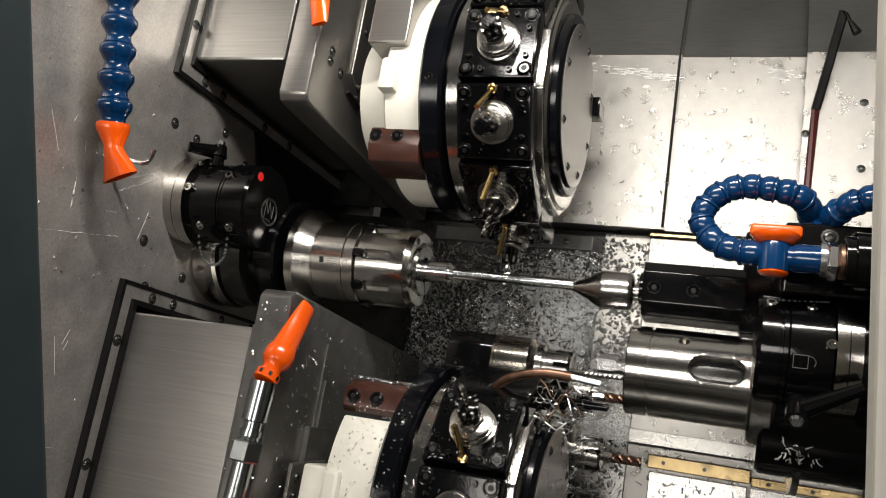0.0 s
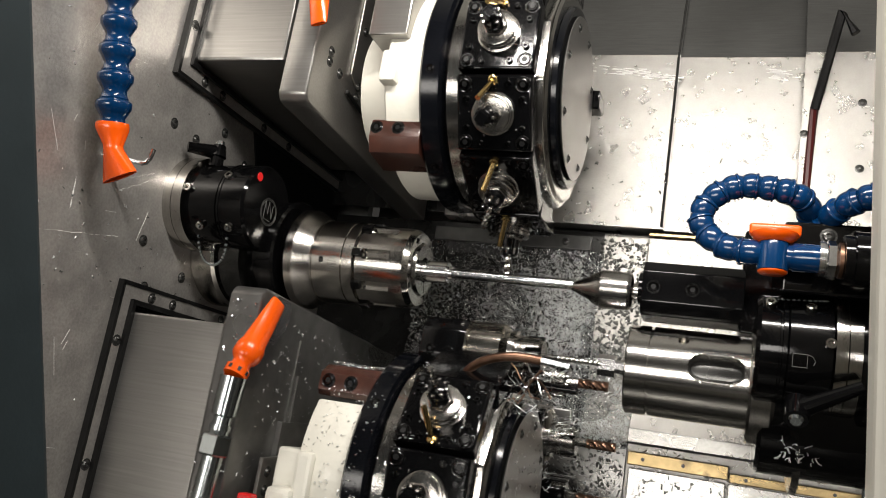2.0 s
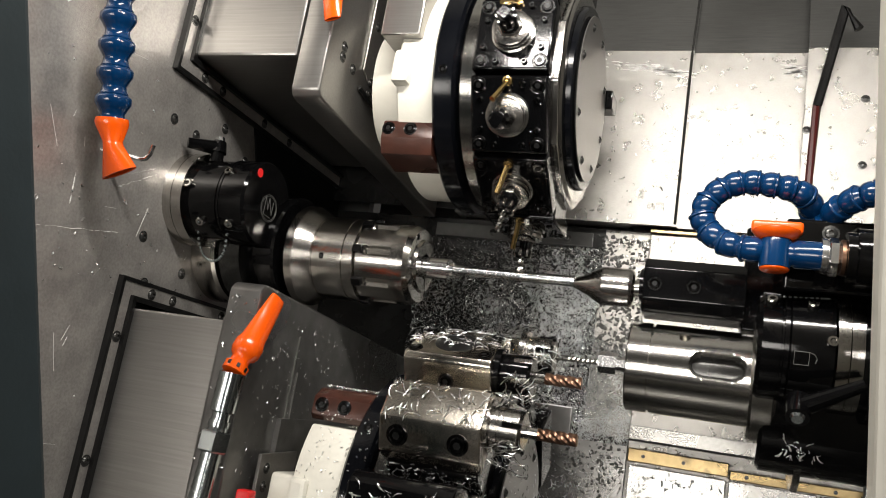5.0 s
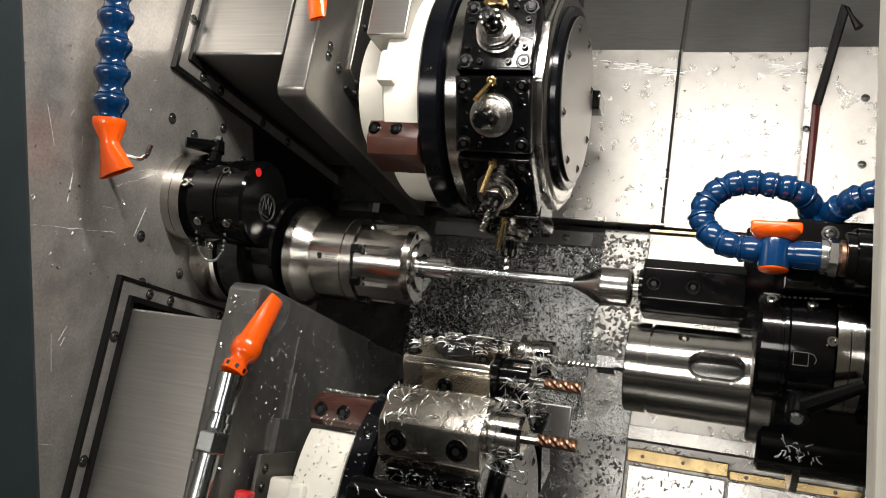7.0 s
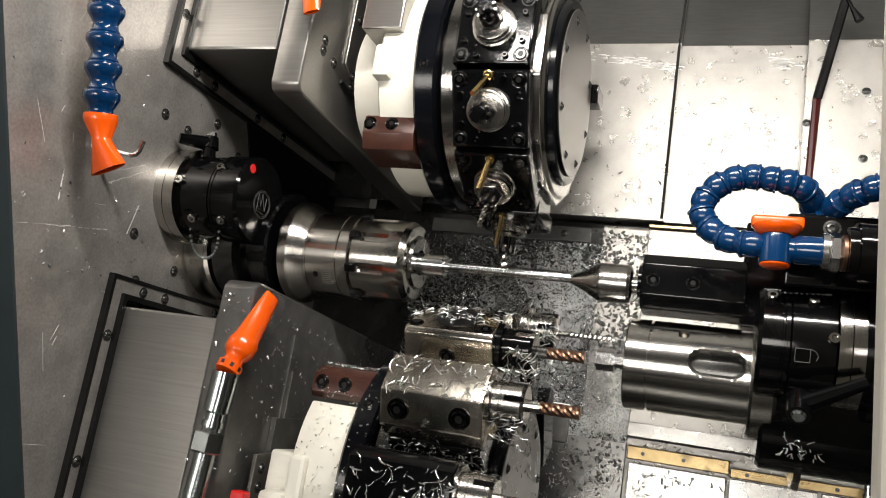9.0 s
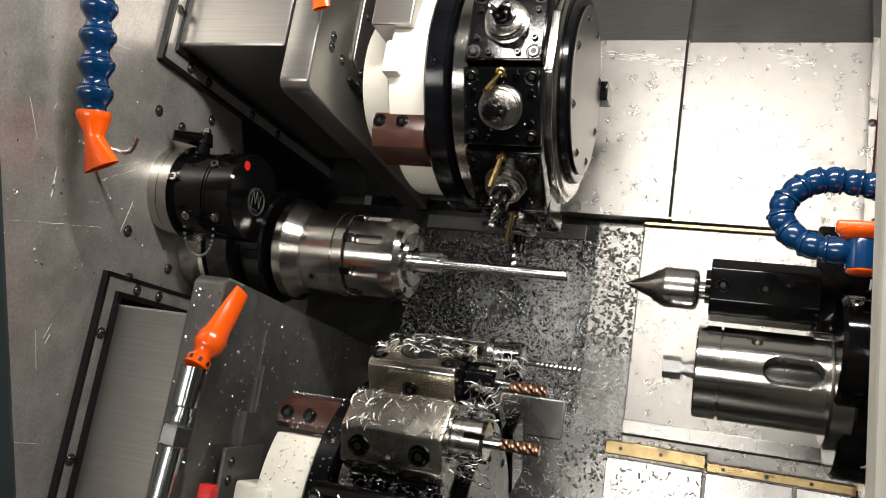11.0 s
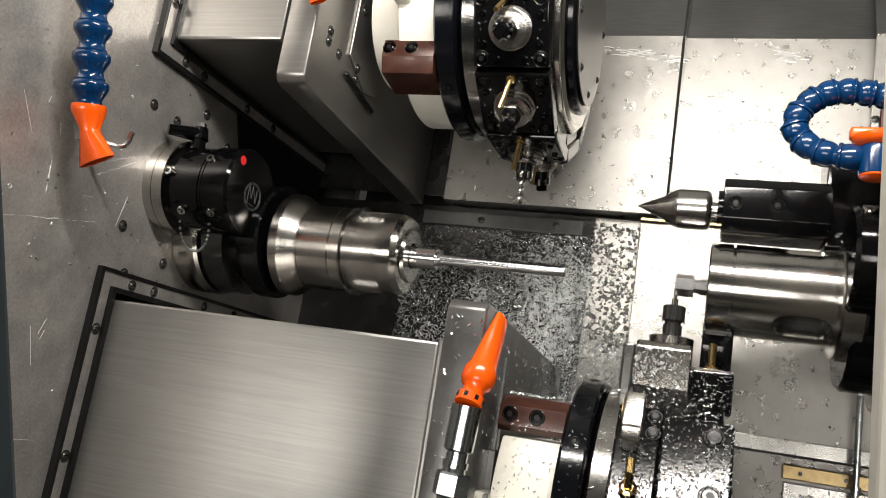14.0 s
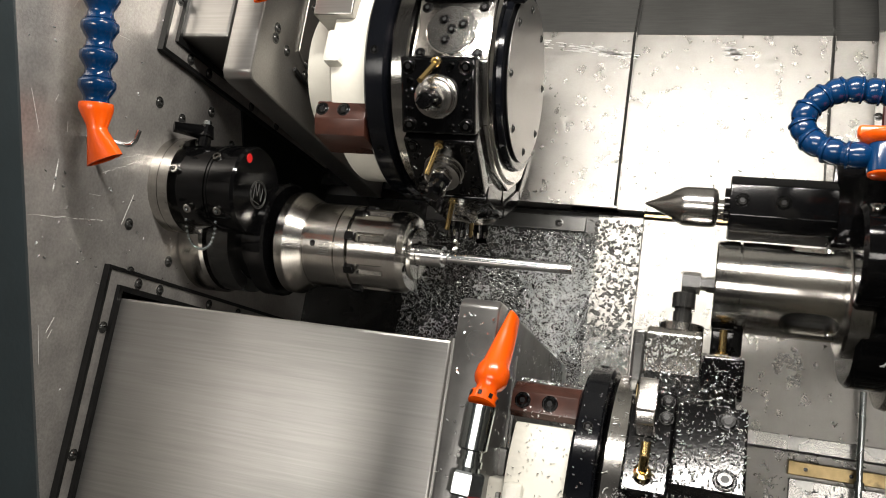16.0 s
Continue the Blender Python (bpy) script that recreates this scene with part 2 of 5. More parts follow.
def granules(name, n, spot, seed, size=(0.0012, 0.0026)):
    """Rounded wet crumbs of metal."""
    rnd = random.Random(seed)
    verts, faces = [], []
    for _ in range(n):
        p, ux, uy, uz = spot(rnd)
        a, r = rnd.uniform(0, 6.283), rnd.uniform(*size)
        u, v = ux * math.cos(a) + uy * math.sin(a), uy * math.cos(a) - ux * math.sin(a)
        k0, st = len(verts), rnd.uniform(1.0, 2.1)
        for h, q in ((0.0, 1.0), (0.45, 0.92), (0.85, 0.5)):
            verts += [p + u * (r * st * q * math.cos(i * 1.0472) * (1.0 + 0.25 * math.cos(i * 1.0472))) + v * (r * q * math.sin(i * 1.0472)) + uz * (r * h * 0.8) for i in range(6)]
        for j in (0, 6):
            faces += [(k0 + j + i, k0 + j + (i + 1) % 6, k0 + j + 6 + (i + 1) % 6, k0 + j + 6 + i) for i in range(6)]
        faces.append(tuple(k0 + 12 + i for i in range(6)))
    me = bpy.data.meshes.new(name)
    me.from_pydata([tuple(v) for v in verts], [], faces)
    me.materials.append(M["wet"])
    me.shade_smooth()
    return tagged(new(name, me), kind="stuff")


def patch(x0, x1, z0, z1, y, weight=None):
    """A face that looks towards the door, at depth y."""
    def spot(rnd):
        while True:
            x, z = rnd.uniform(x0, x1), rnd.uniform(z0, z1)
            if weight is None or rnd.random() < weight(x, z):
                return Vector((x, y, z)), Vector((1, 0, 0)), Vector((0, 0, 1)), Vector((0, -1, 0))
    return spot


def top_patch(x0, x1, y0, y1, z):
    def spot(rnd):
        return Vector((rnd.uniform(x0, x1), rnd.uniform(y0, y1), z)), Vector((1, 0, 0)), Vector((0, 1, 0)), Vector((0, 0, 1))
    return spot


# ---- the machine's enclosure ----
WALL_X, BED_Y = -0.293, 0.30


def left_wall():
    bm = bmesh.new()
    # a headstock wall with two cut-outs through which the slide covers pass
    prism(bm, [(-0.62, -0.62), (-0.163, -0.62), (-0.163, -0.108), (BED_Y, -0.108), (BED_Y, 0.206), (-0.163, 0.206), (-0.163, 0.85), (-0.62, 0.85)],
          WALL_X - 0.02, WALL_X)
    w = thing("wall_west", "brushed stainless headstock wall with stains and button-head bolts", "wall", bm=bm, mats="wall", kind="structure")
    for y, z in ((-0.162, 0.121), (-0.166, -0.032), (-0.145, -0.085), (-0.08, -0.058), (-0.06, 0.15), (-0.115, 0.118), (0.0, 0.125), (-0.335, -0.16), (-0.30, 0.19)):
        screw(w, (WALL_X, y, z), (1, 0, 0), 0.0052, "button")

    bm = bmesh.new()       # black panel painting the shade round the upper cover's foot
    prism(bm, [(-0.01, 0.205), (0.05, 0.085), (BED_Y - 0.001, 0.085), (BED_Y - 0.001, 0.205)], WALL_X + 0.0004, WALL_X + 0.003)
    part("panel", bm, "rubber", w, "black panel in place of the shaded hollow")

    def spot(rnd):
        return Vector((WALL_X, rnd.uniform(-0.42, -0.02), rnd.uniform(-0.34, 0.30) if rnd.random() < 0.5 else rnd.uniform(-0.1, 0.0))), Vector((0, 1, 0)), Vector((0, 0, 1)), Vector((1, 0, 0))
    c = chips("chips", w, 110, spot, seed=21, size=(0.001, 0.0045), width=0.0007, lift=0.0003)
    for (y0, z0), (y1, z1), r in (((-0.330, -0.064), (-0.208, -0.039), 0.0004), ((-0.225, 0.011), (-0.168, 0.046), 0.00035), ((-0.215, 0.030), (-0.172, 0.052), 0.0003), ((-0.36, -0.15), (-0.335, -0.13), 0.0005), ((-0.29, 0.005), (-0.287, -0.03), 0.0008)):
        rr, bm = random.Random(int(1000 * y0)), bmesh.new()
        for k in range(14):      # broken into dashes
            u, v = k / 14, min(1.0, k / 14 + rr.uniform(0.03, 0.075))
            rod(bm, (WALL_X, y0 + (y1 - y0) * u, z0 + (z1 - z0) * u + rr.gauss(0, 0.0004)), (WALL_X, y0 + (y1 - y0) * v, z0 + (z1 - z0) * v + rr.gauss(0, 0.0004)), r * rr.uniform(0.4, 1.3), seg=5)
        part("scratch", bm, "scrape", w)
    rnd = random.Random(4)
    for k in range(40):     # scratches
        y, z, a, ln = rnd.uniform(-0.4, -0.05), rnd.uniform(-0.3, 0.3), rnd.choice((0.1, 1.4, 2.0, 0.0)) + rnd.uniform(-0.2, 0.2), rnd.uniform(0.008, 0.05)
        if -0.163 < y and not -0.10 < z < 0.2:
            continue
        bm = bmesh.new()
        rod(bm, (WALL_X + 0.00005, y, z), (WALL_X + 0.00005, y + ln * math.cos(a), z + ln * math.sin(a)), 0.00025, seg=5)
        if -0.45 < y + ln * math.cos(a) < -0.165 and abs(z + ln * math.sin(a)) < 0.5:
            part("scratch", bm, "scrape", w)
    return w


def wiper_frame(sign, y_out, z_corner):
    """The L-shaped wiper frame round a slide cover's cut-out."""
    z1 = z_corner
    z2 = z1 + sign * 0.6
    bm = bmesh.new()
    inner = 0.026

    def ell(o, i, x0, x1, mi):
        prism(bm, [(-y_out + o, z2), (-y_out + o, z1 + sign * o), (BED_Y, z1 + sign * o), (BED_Y, z1 + sign * i), (-y_out + i, z1 + sign * i), (-y_out + i, z2)],
              x0, x1, mi=mi)
    ell(0.0, 0.0045, WALL_X + 0.0005, WALL_X + 0.0085, 0)
    ell(0.0047, 0.0195, WALL_X + 0.0005, WALL_X + 0.0070, 1)
    ell(0.0197, inner, WALL_X + 0.0005, WALL_X + 0.012, 0)
    w = thing("wiper_frame", "black rubber wiper frame with bolted steel strip on the wall", "wiper frame", bm=bm, mats=["rubber", "wall"], group="slide wiper frames")
    for k in range(4):
        screw(w, (WALL_X + 0.0070, -y_out + 0.0125, z1 + sign * (0.07 + 0.14 * k)), (1, 0, 0), 0.005, "button")
    for k in range(4):
        screw(w, (WALL_X + 0.0070, -y_out + 0.055 + 0.075 * k * (1 if k > 1 else 0.55), z1 + sign * 0.0125), (1, 0, 0), 0.005, "button")
    return w


def bed():
    bm = bmesh.new()
    box(bm, -0.45, 0.250, BED_Y, BED_Y + 0.02, -0.7, 0.146)
    b = thing("bed_cover", "dark oily steel bed cover strewn with metal chips", "bed", bm=bm, mats="bed", kind="structure")
    bm = bmesh.new()
    box(bm, -0.10, 0.163, BED_Y - 0.006, BED_Y - 0.0005, 0.114, 0.137, 0.001)
    s = part("strip", bm, "darkplate", b, "dark steel retaining strip")
    screw(s, (0.122, BED_Y - 0.006, 0.125), (0, -1, 0), 0.005, "button")
    screw(s, (0.0, BED_Y - 0.006, 0.125), (0, -1, 0), 0.005, "button")
    # dark sheet added for the shade and dark reflection beside the upper turret
    bm = bmesh.new()
    box(bm, -0.45, 0.10, BED_Y - 0.0250, BED_Y - 0.0225, 0.156, 0.434, 0.0006)
    part("sheet", bm, "bed", b, "dark sheet behind the upper covers, in place of shade")
    bm = bmesh.new()       # lap joints of the cover sheets
    box(bm, -0.3, 0.181, BED_Y - 0.0022, BED_Y - 0.0004, -0.17, 0.085, 0.0008)
    part("sheet", bm, "bed", b)
    bm = bmesh.new()
    box(bm, 0.1815, 0.2498, BED_Y - 0.0020, BED_Y - 0.0004, -0.169, 0.145, 0.0006)
    part("sheet", bm, "plate", b, "bright steel sheet under the chips")
    bm = bmesh.new()
    box(bm, -0.3, 0.165, BED_Y - 0.010, BED_Y - 0.0004, -0.192, -0.135, 0.002)
    part("sheet", bm, "endplate", b, "stepped grey ledge")
    bm = bmesh.new()
    prism(bm, [(BED_Y - 0.007, -0.70), (BED_Y - 0.007, -0.1925), (BED_Y - 0.0025, -0.1925), (BED_Y - 0.0025, -0.70)], -0.3, 0.166)
    prism(bm, [(BED_Y - 0.007, -0.70), (BED_Y - 0.007, -0.1795), (BED_Y - 0.0025, -0.1795), (BED_Y - 0.0025, -0.70)], 0.1662, 0.2495)
    s = part("sheet", bm, "endplate", b, "lower grey sheet with chips and drops")
    chips("chips", s, 1500, patch(-0.05, 0.248, -0.45, -0.195, BED_Y - 0.0075), seed=19, size=(0.002, 0.008), width=0.0005, lift=0.0006)
    return b


def way_cover():
    """The counter spindle's bright way cover behind the tools, with brass wiper strips below."""
    bm = bmesh.new()
    box(bm, 0.2505, 1.1, BED_Y - 0.012, BED_Y + 0.01, -0.168, 0.1405, 0.0015)
    w = thing("way_cover", "bright brushed steel way cover behind the counter spindle", "way cover", bm=bm, mats="plate", kind="structure")
    bm = bmesh.new()
    box(bm, 0.2505, 1.1, BED_Y - 0.016, BED_Y - 0.0125, -0.168, -0.148, 0.001)
    part("fold", bm, "polished", w)
    bm = bmesh.new()
    box(bm, 0.2505, 1.1, BED_Y - 0.018, BED_Y - 0.012, 0.1415, 0.147, 0.001)
    part("wiper_strip", bm, "worn", w, "worn brass wiper strip")
    bm = bmesh.new()
    box(bm, 0.2505, 1.1, BED_Y - 0.0085, BED_Y - 0.003, -0.70, -0.1695, 0.001)
    s = part("sheet", bm, "plate", w, "lower steel sheet strewn with chips")
    chips("chips", s, 320, patch(0.252, 0.50, -0.42, -0.175, BED_Y - 0.009), seed=15, size=(0.003, 0.010), width=0.0007)
    return w


def lower_cover():
    """Bright sheets with brass wiper strips that travel with the lower slide."""
    w = thing("lower_way_cover", "bright steel cover sheets edged with worn brass wiper strips", "way cover")
    for x0, x1, z, h in ((0.281, 0.418, -0.190, 0.0095), (0.419, 1.1, -0.196, 0.0065)):
        bm = bmesh.new()
        box(bm, x0, x1, BED_Y - 0.026, BED_Y - 0.011, z - h, z + h, 0.0015)
        s = part("wiper_strip", bm, "worn", w, "worn brass wiper strip")
        for k in range(min(9, int((x1 - x0) / 0.055))):
            screw(s, (x0 + 0.022 + 0.055 * k, BED_Y - 0.026, z), (0, -1, 0), 0.0026, "cap")
    for x0, x1, y in ((0.284, 0.415, 0.0), (0.419, 0.53, 0.002), (0.534, 1.1, 0.0)):
        bm = bmesh.new()
        box(bm, x0, x1, BED_Y - 0.018 + y, BED_Y - 0.0105 + y, -0.7, -0.204, 0.001)
        part("sheet", bm, "polished", w)
    chips("chips", w, 150, patch(0.29, 0.41, -0.34, -0.208, BED_Y - 0.0185), seed=13, size=(0.003, 0.009), width=0.0009)
    return w


def upper_cover(name, x0, x1, y_off, scrapes=()):
    """A folded bright sheet of the upper slide's telescopic cover."""
    bm = bmesh.new()
    y = BED_Y - 0.03 + y_off
    prism(bm, [(y, 0.150), (y, 0.4385), (y + 0.004, 0.4385), (y + 0.004, 0.154), (y + 0.03, 0.152), (y + 0.03, 0.150)], x0, x1)
    w = thing(name, "bright stainless telescopic cover sheet with drag marks", "way cover", bm=bm, mats="plate", group="upper slide cover sheets")
    # tilted band above the fold; its darker reflection is painted in
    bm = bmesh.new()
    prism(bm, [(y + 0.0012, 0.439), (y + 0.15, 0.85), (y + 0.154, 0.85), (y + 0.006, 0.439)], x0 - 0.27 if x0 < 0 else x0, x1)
    part("hood", bm, "hood", w, "grey upper band, darkened for its dim reflection")
    bm = bmesh.new()
    tube(bm, [(x1 - 0.003, y - 0.001, 0.153), (x1 - 0.003, y - 0.001, 0.43), (x1 - 0.003, y + 0.149, 0.85)], 0.0022, 8)
    part("edge_bead", bm, "darkplate", w)
    for n, (cx, cz, sx) in enumerate(scrapes):
        rnd = random.Random(int(1000 * cx))
        bm = bmesh.new()
        for _ in range(44):
            x, z, ln, h = cx + rnd.gauss(0, sx), cz + rnd.gauss(0, 0.004), rnd.uniform(0.003, 0.018), rnd.uniform(0.0003, 0.0012)
            dz = rnd.uniform(-0.002, 0.001) - 0.12 * (x - cx)
            bm.faces.new([bm.verts.new(p) for p in ((x, y - 0.0003, z + dz), (x + ln, y - 0.0003, z + dz - 0.1 * ln), (x + ln * 0.9, y - 0.0003, z + dz + h), (x, y - 0.0003, z + dz + h))])
        bmesh.ops.recalc_face_normals(bm, faces=bm.faces[:])
        part("scrape", bm, "scrape", w, "pale scraped patch")
    return w


def room():
    bm = bmesh.new()
    box(bm, -0.30, 1.22, -0.60, 0.5, 0.86, 0.88)
    thing("ceiling", "grey painted roof of the machine enclosure", "ceiling", bm=bm, mats="grey", kind="structure")
    bm = bmesh.new()
    box(bm, 1.20, 1.22, -0.60, 0.5, -0.7, 0.86)
    thing("wall_east", "grey steel end wall of the enclosure", "wall", bm=bm, mats="cover", kind="structure")
    bm = bmesh.new()
    box(bm, -0.30, 1.20, -0.60, BED_Y, -0.72, -0.70)
    thing("floor", "dark steel chip tray floor", "floor", bm=bm, mats="darkplate", kind="structure")
    bm = bmesh.new()
    box(bm, -0.30, 1.20, -0.62, -0.60, -0.72, -0.48)
    thing("wall_south", "grey front sill panel below the open door", "wall", bm=bm, mats="grey", kind="structure")
    bm = bmesh.new()
    box(bm, -0.30, 1.20, 0.49, 0.51, 0.14, 0.88)
    thing("wall_north", "grey steel rear wall of the enclosure", "wall", bm=bm, mats="cover", kind="structure")


def workshop():
    bm = bmesh.new()
    box(bm, -6, 7, -7, 6, -1.10, -1.05)
    ob = new("ground", mesh_of("ground", bm, "concrete"))
    tagged(ob, "grey stained concrete workshop floor", "floor", kind="structure")
    bm = bmesh.new()
    box(bm, -0.80, 1.25, -0.78, 0.62, -1.05, -0.82, 0.01)
    ob = new("machine_base", mesh_of("machine_base", bm, "pillar"))
    tagged(ob, "dark painted machine base on the floor", "machine base", kind="structure")
    bm = bmesh.new()
    for x0, x1, y0, y1, z0, z1 in ((-0.80, -0.78, -0.60, 0.49, -0.70, 0.86), (-0.78, -0.315, -0.60, -0.58, -0.70, 0.86), (-0.78, -0.315, 0.47, 0.49, -0.70, 0.86), (-0.78, -0.315, -0.58, 0.47, 0.84, 0.86), (-0.78, -0.315, -0.58, 0.47, -0.70, -0.68)):
        box(bm, x0, x1, y0, y1, z0, z1)
    thing("headstock_cabinet", "grey painted cabinet round the headstock", "cabinet", bm=bm, mats="grey", kind="structure")


def door_posts():
    # posts stand upright in the world
    for name, label, mat, p, w, d in (("door_post", "dark blue-grey painted door post", "pillar", (0.0215, -0.656, -0.013), -0.16, 0.05),
                                      ("door_frame", "cream painted edge of the sliding door frame", "cream", (0.438, -0.475, 0.063), 0.10, 0.03)):
        q = TILT @ Vector(p)
        bm = bmesh.new()
        box(bm, min(0, w), max(0, w), 0, -d, -0.9, 0.75, 0.004)
        ob = new(name, mesh_of(name, bm, mat))
        ob.matrix_world = Matrix.Translation(q) @ Matrix.Rotation(radians(-3.8 if w > 0 else -2.6), 4, "Y")
        tagged(ob, label, "door frame", kind="structure")


left_wall()
wiper_frame(-1, 0.190, -0.084)
wiper_frame(1, 0.188, 0.178)
bed()
way_cover()
LOW_COVER = lower_cover()
room()
workshop()
door_posts()


# ---- things on the headstock wall ----
def chuck():
    t = thing("collet_chuck", "polished steel collet chuck with slots and black key screws", "chuck", (0, 0, 0))
    bm = bmesh.new()
    lathe(bm, [(-0.170, 0.03), (-0.170, 0.063), (-0.167, 0.066), (-0.156, 0.066), (-0.1365, 0.0545), (-0.134, 0.0545)], 72)
    part("backplate", bm, "satin", t)
    bm = bmesh.new()
    lathe(bm, [(-0.134, 0.054), (-0.0935, 0.054), (-0.0925, 0.0525), (-0.0915, 0.054), (-0.078, 0.054), (-0.077, 0.053)], 72)
    b = part("body", bm, "steel", t)
    for a in (20, 140, 260):
        screw(b, (-0.12, 0.0538 * math.sin(radians(a)), 0.0538 * math.cos(radians(a))), (0, math.sin(radians(a)), math.cos(radians(a))), 0.0028, "sunk")
    for k in range(7):
        q = bmesh.new()
        a = radians(95 + 3 * k)
        rod(q, (-0.112 + 0.0 * k, -0.0538 * math.sin(a), 0.0538 * math.cos(a)), (-0.098, -0.0538 * math.sin(a), 0.0538 * math.cos(a)), 0.0005, seg=5)
        part("engraved_line", q, "mark", b)
    bm = bmesh.new()       # slotted cap ring: slots are real grooves
    seg, prof = 96, [(-0.077, 0.049), (-0.0745, 0.051), (-0.066, 0.051), (-0.064, 0.051), (-0.031, 0.051), (-0.029, 0.051), (-0.012, 0.0505), (-0.005, 0.046), (-0.004, 0.034), (0.0, 0.032), (0.0, 0.016), (-0.01, 0.015), (-0.01, 0)]
    rings = []
    for i, (x, r) in enumerate(prof):
        ring = []
        for k in range(seg):
            groove = (k % 12) in (0, 1, 2) and 3 <= i <= 4
            rr = r - (0.0045 if groove else 0)
            a = 2 * math.pi * k / seg
            ring.append(bm.verts.new((x, rr * math.sin(a), rr * math.cos(a))) if r > 0 else None)
        rings.append(ring)
    tip = bm.verts.new((prof[-1][0], 0, 0))
    for ra, rb in zip(rings, rings[1:]):
        for k in range(seg):
            j = (k + 1) % seg
            bm.faces.new((ra[k], ra[j], rb[j], rb[k]) if rb[k] else (ra[k], ra[j], tip))
    bmesh.ops.recalc_face_normals(bm, faces=bm.faces[:])
    c = part("clamping_cap", bm, "steel", t)
    for k in range(8):
        a = radians(45 * k + 4)
        s, co = math.sin(a), math.cos(a)
        q = bmesh.new()
        box(q, -0.0785, -0.0655, -0.0050, 0.0050, 0.0485, 0.0562, 0.001)
        part("key_screw", q, "black", t, "black key block", Matrix.Rotation(-a, 4, "X"))
        if k % 2:
            screw(c, (-0.0045, 0.040 * s, 0.040 * co), (1, 0, 0), 0.0032, "sunk")
    for k in range(3):
        q = bmesh.new()
        box(q, -0.004, 0.0003, -0.0004, 0.0004, 0.0140, 0.030)
        part("collet_slot", q, "black", t, "", Matrix.Rotation(radians(120 * k + 80), 4, "X"))
    return t


def stock():
    t = thing("workpiece", "bright aluminium bar gripped in the collet chuck", "workpiece", (0, 0, 0))
    bm = bmesh.new()
    lathe(bm, [(-0.005, 0.0135), (0.0385, 0.0135), (0.039, 0.0130)], 32)
    part("shank", bm, "alu", t)
    bm = bmesh.new()
    lathe(bm, [(0.0391, 0.0088), (0.045, 0.0088), (0.0455, 0.0068), (0.049, 0.0064), (0.197, 0.0064), (0.198, 0.0058), (0.198, 0)], 32)
    part("turned_shaft", bm, "alu", t)
    return t


def nose():
    t = thing("spindle_nose", "dark steel headstock spindle flange", "spindle", (0, 0, 0))
    bm = bmesh.new()
    lathe(bm, [(-0.292, 0.078), (-0.262, 0.078), (-0.258, 0.075), (-0.258, 0.066)], 72)
    f = part("flange", bm, "satin", t)
    for k in range(12):
        a = radians(30 * k + 10)
        screw(f, (-0.2585, 0.0705 * math.sin(a), 0.0705 * math.cos(a)), (1, 0, 0), 0.0026, "sunk")
    bm = bmesh.new()
    lathe(bm, [(-0.258, 0.0655), (-0.252, 0.074), (-0.2245, 0.074), (-0.222, 0.074), (-0.220, 0.060)], 72)
    part("seal_ring", bm, "darkplate", t)
    bm = bmesh.new()
    lathe(bm, [(-0.22, 0.058), (-0.196, 0.058), (-0.196, 0.074), (-0.176, 0.074), (-0.173, 0.071), (-0.173, 0.05)], 72)
    part("spindle_ring", bm, "black", t)
    return t


def chain_between(parent, p, q, sag, n=22):
    bm = bmesh.new()
    p, q = Vector(p), Vector(q)
    down = (TILT.inverted().to_3x3() @ Vector((0, 0, -1)))
    for i in range(n + 1):
        s = i / n
        c = p.lerp(q, 0.5 - 0.5 * math.cos(s * math.pi)) + down * (sag * (1 - (2 * s - 1) ** 2) ** 0.75)
        lathe(bm, [(-0.0021, 0), (-0.0015, 0.0015), (0, 0.0021), (0.0015, 0.0015), (0.0021, 0)], 8, at=c)
    return part("ball_chain", bm, "zinc", parent, "steel ball chain")


def lever(parent, at, arm, knob):
    bm = bmesh.new()
    at, arm = Vector(at), Vector(arm)
    rod(bm, at, at + Vector((0, 0, 0.02)), 0.009, 0.008, 16)
    a, b = at + Vector((0, 0, 0.02)), at + Vector((0, 0, 0.022)) + arm
    rod(bm, a, b, 0.0095, 0.0065, 14)
    rod(bm, a - Vector((0, 0, 0.006)), a + Vector((0, 0, 0.009)), 0.011, 0.008, 16)
    l = part("clamp_lever", bm, "black", parent, "black clamping lever")
    q = bmesh.new()
    rod(q, a + Vector((0, 0, 0.009)), a + Vector((0, 0, 0.015)), 0.006, 0.0045, 12)
    part("lever_cap", q, "zinc", l)
    return l


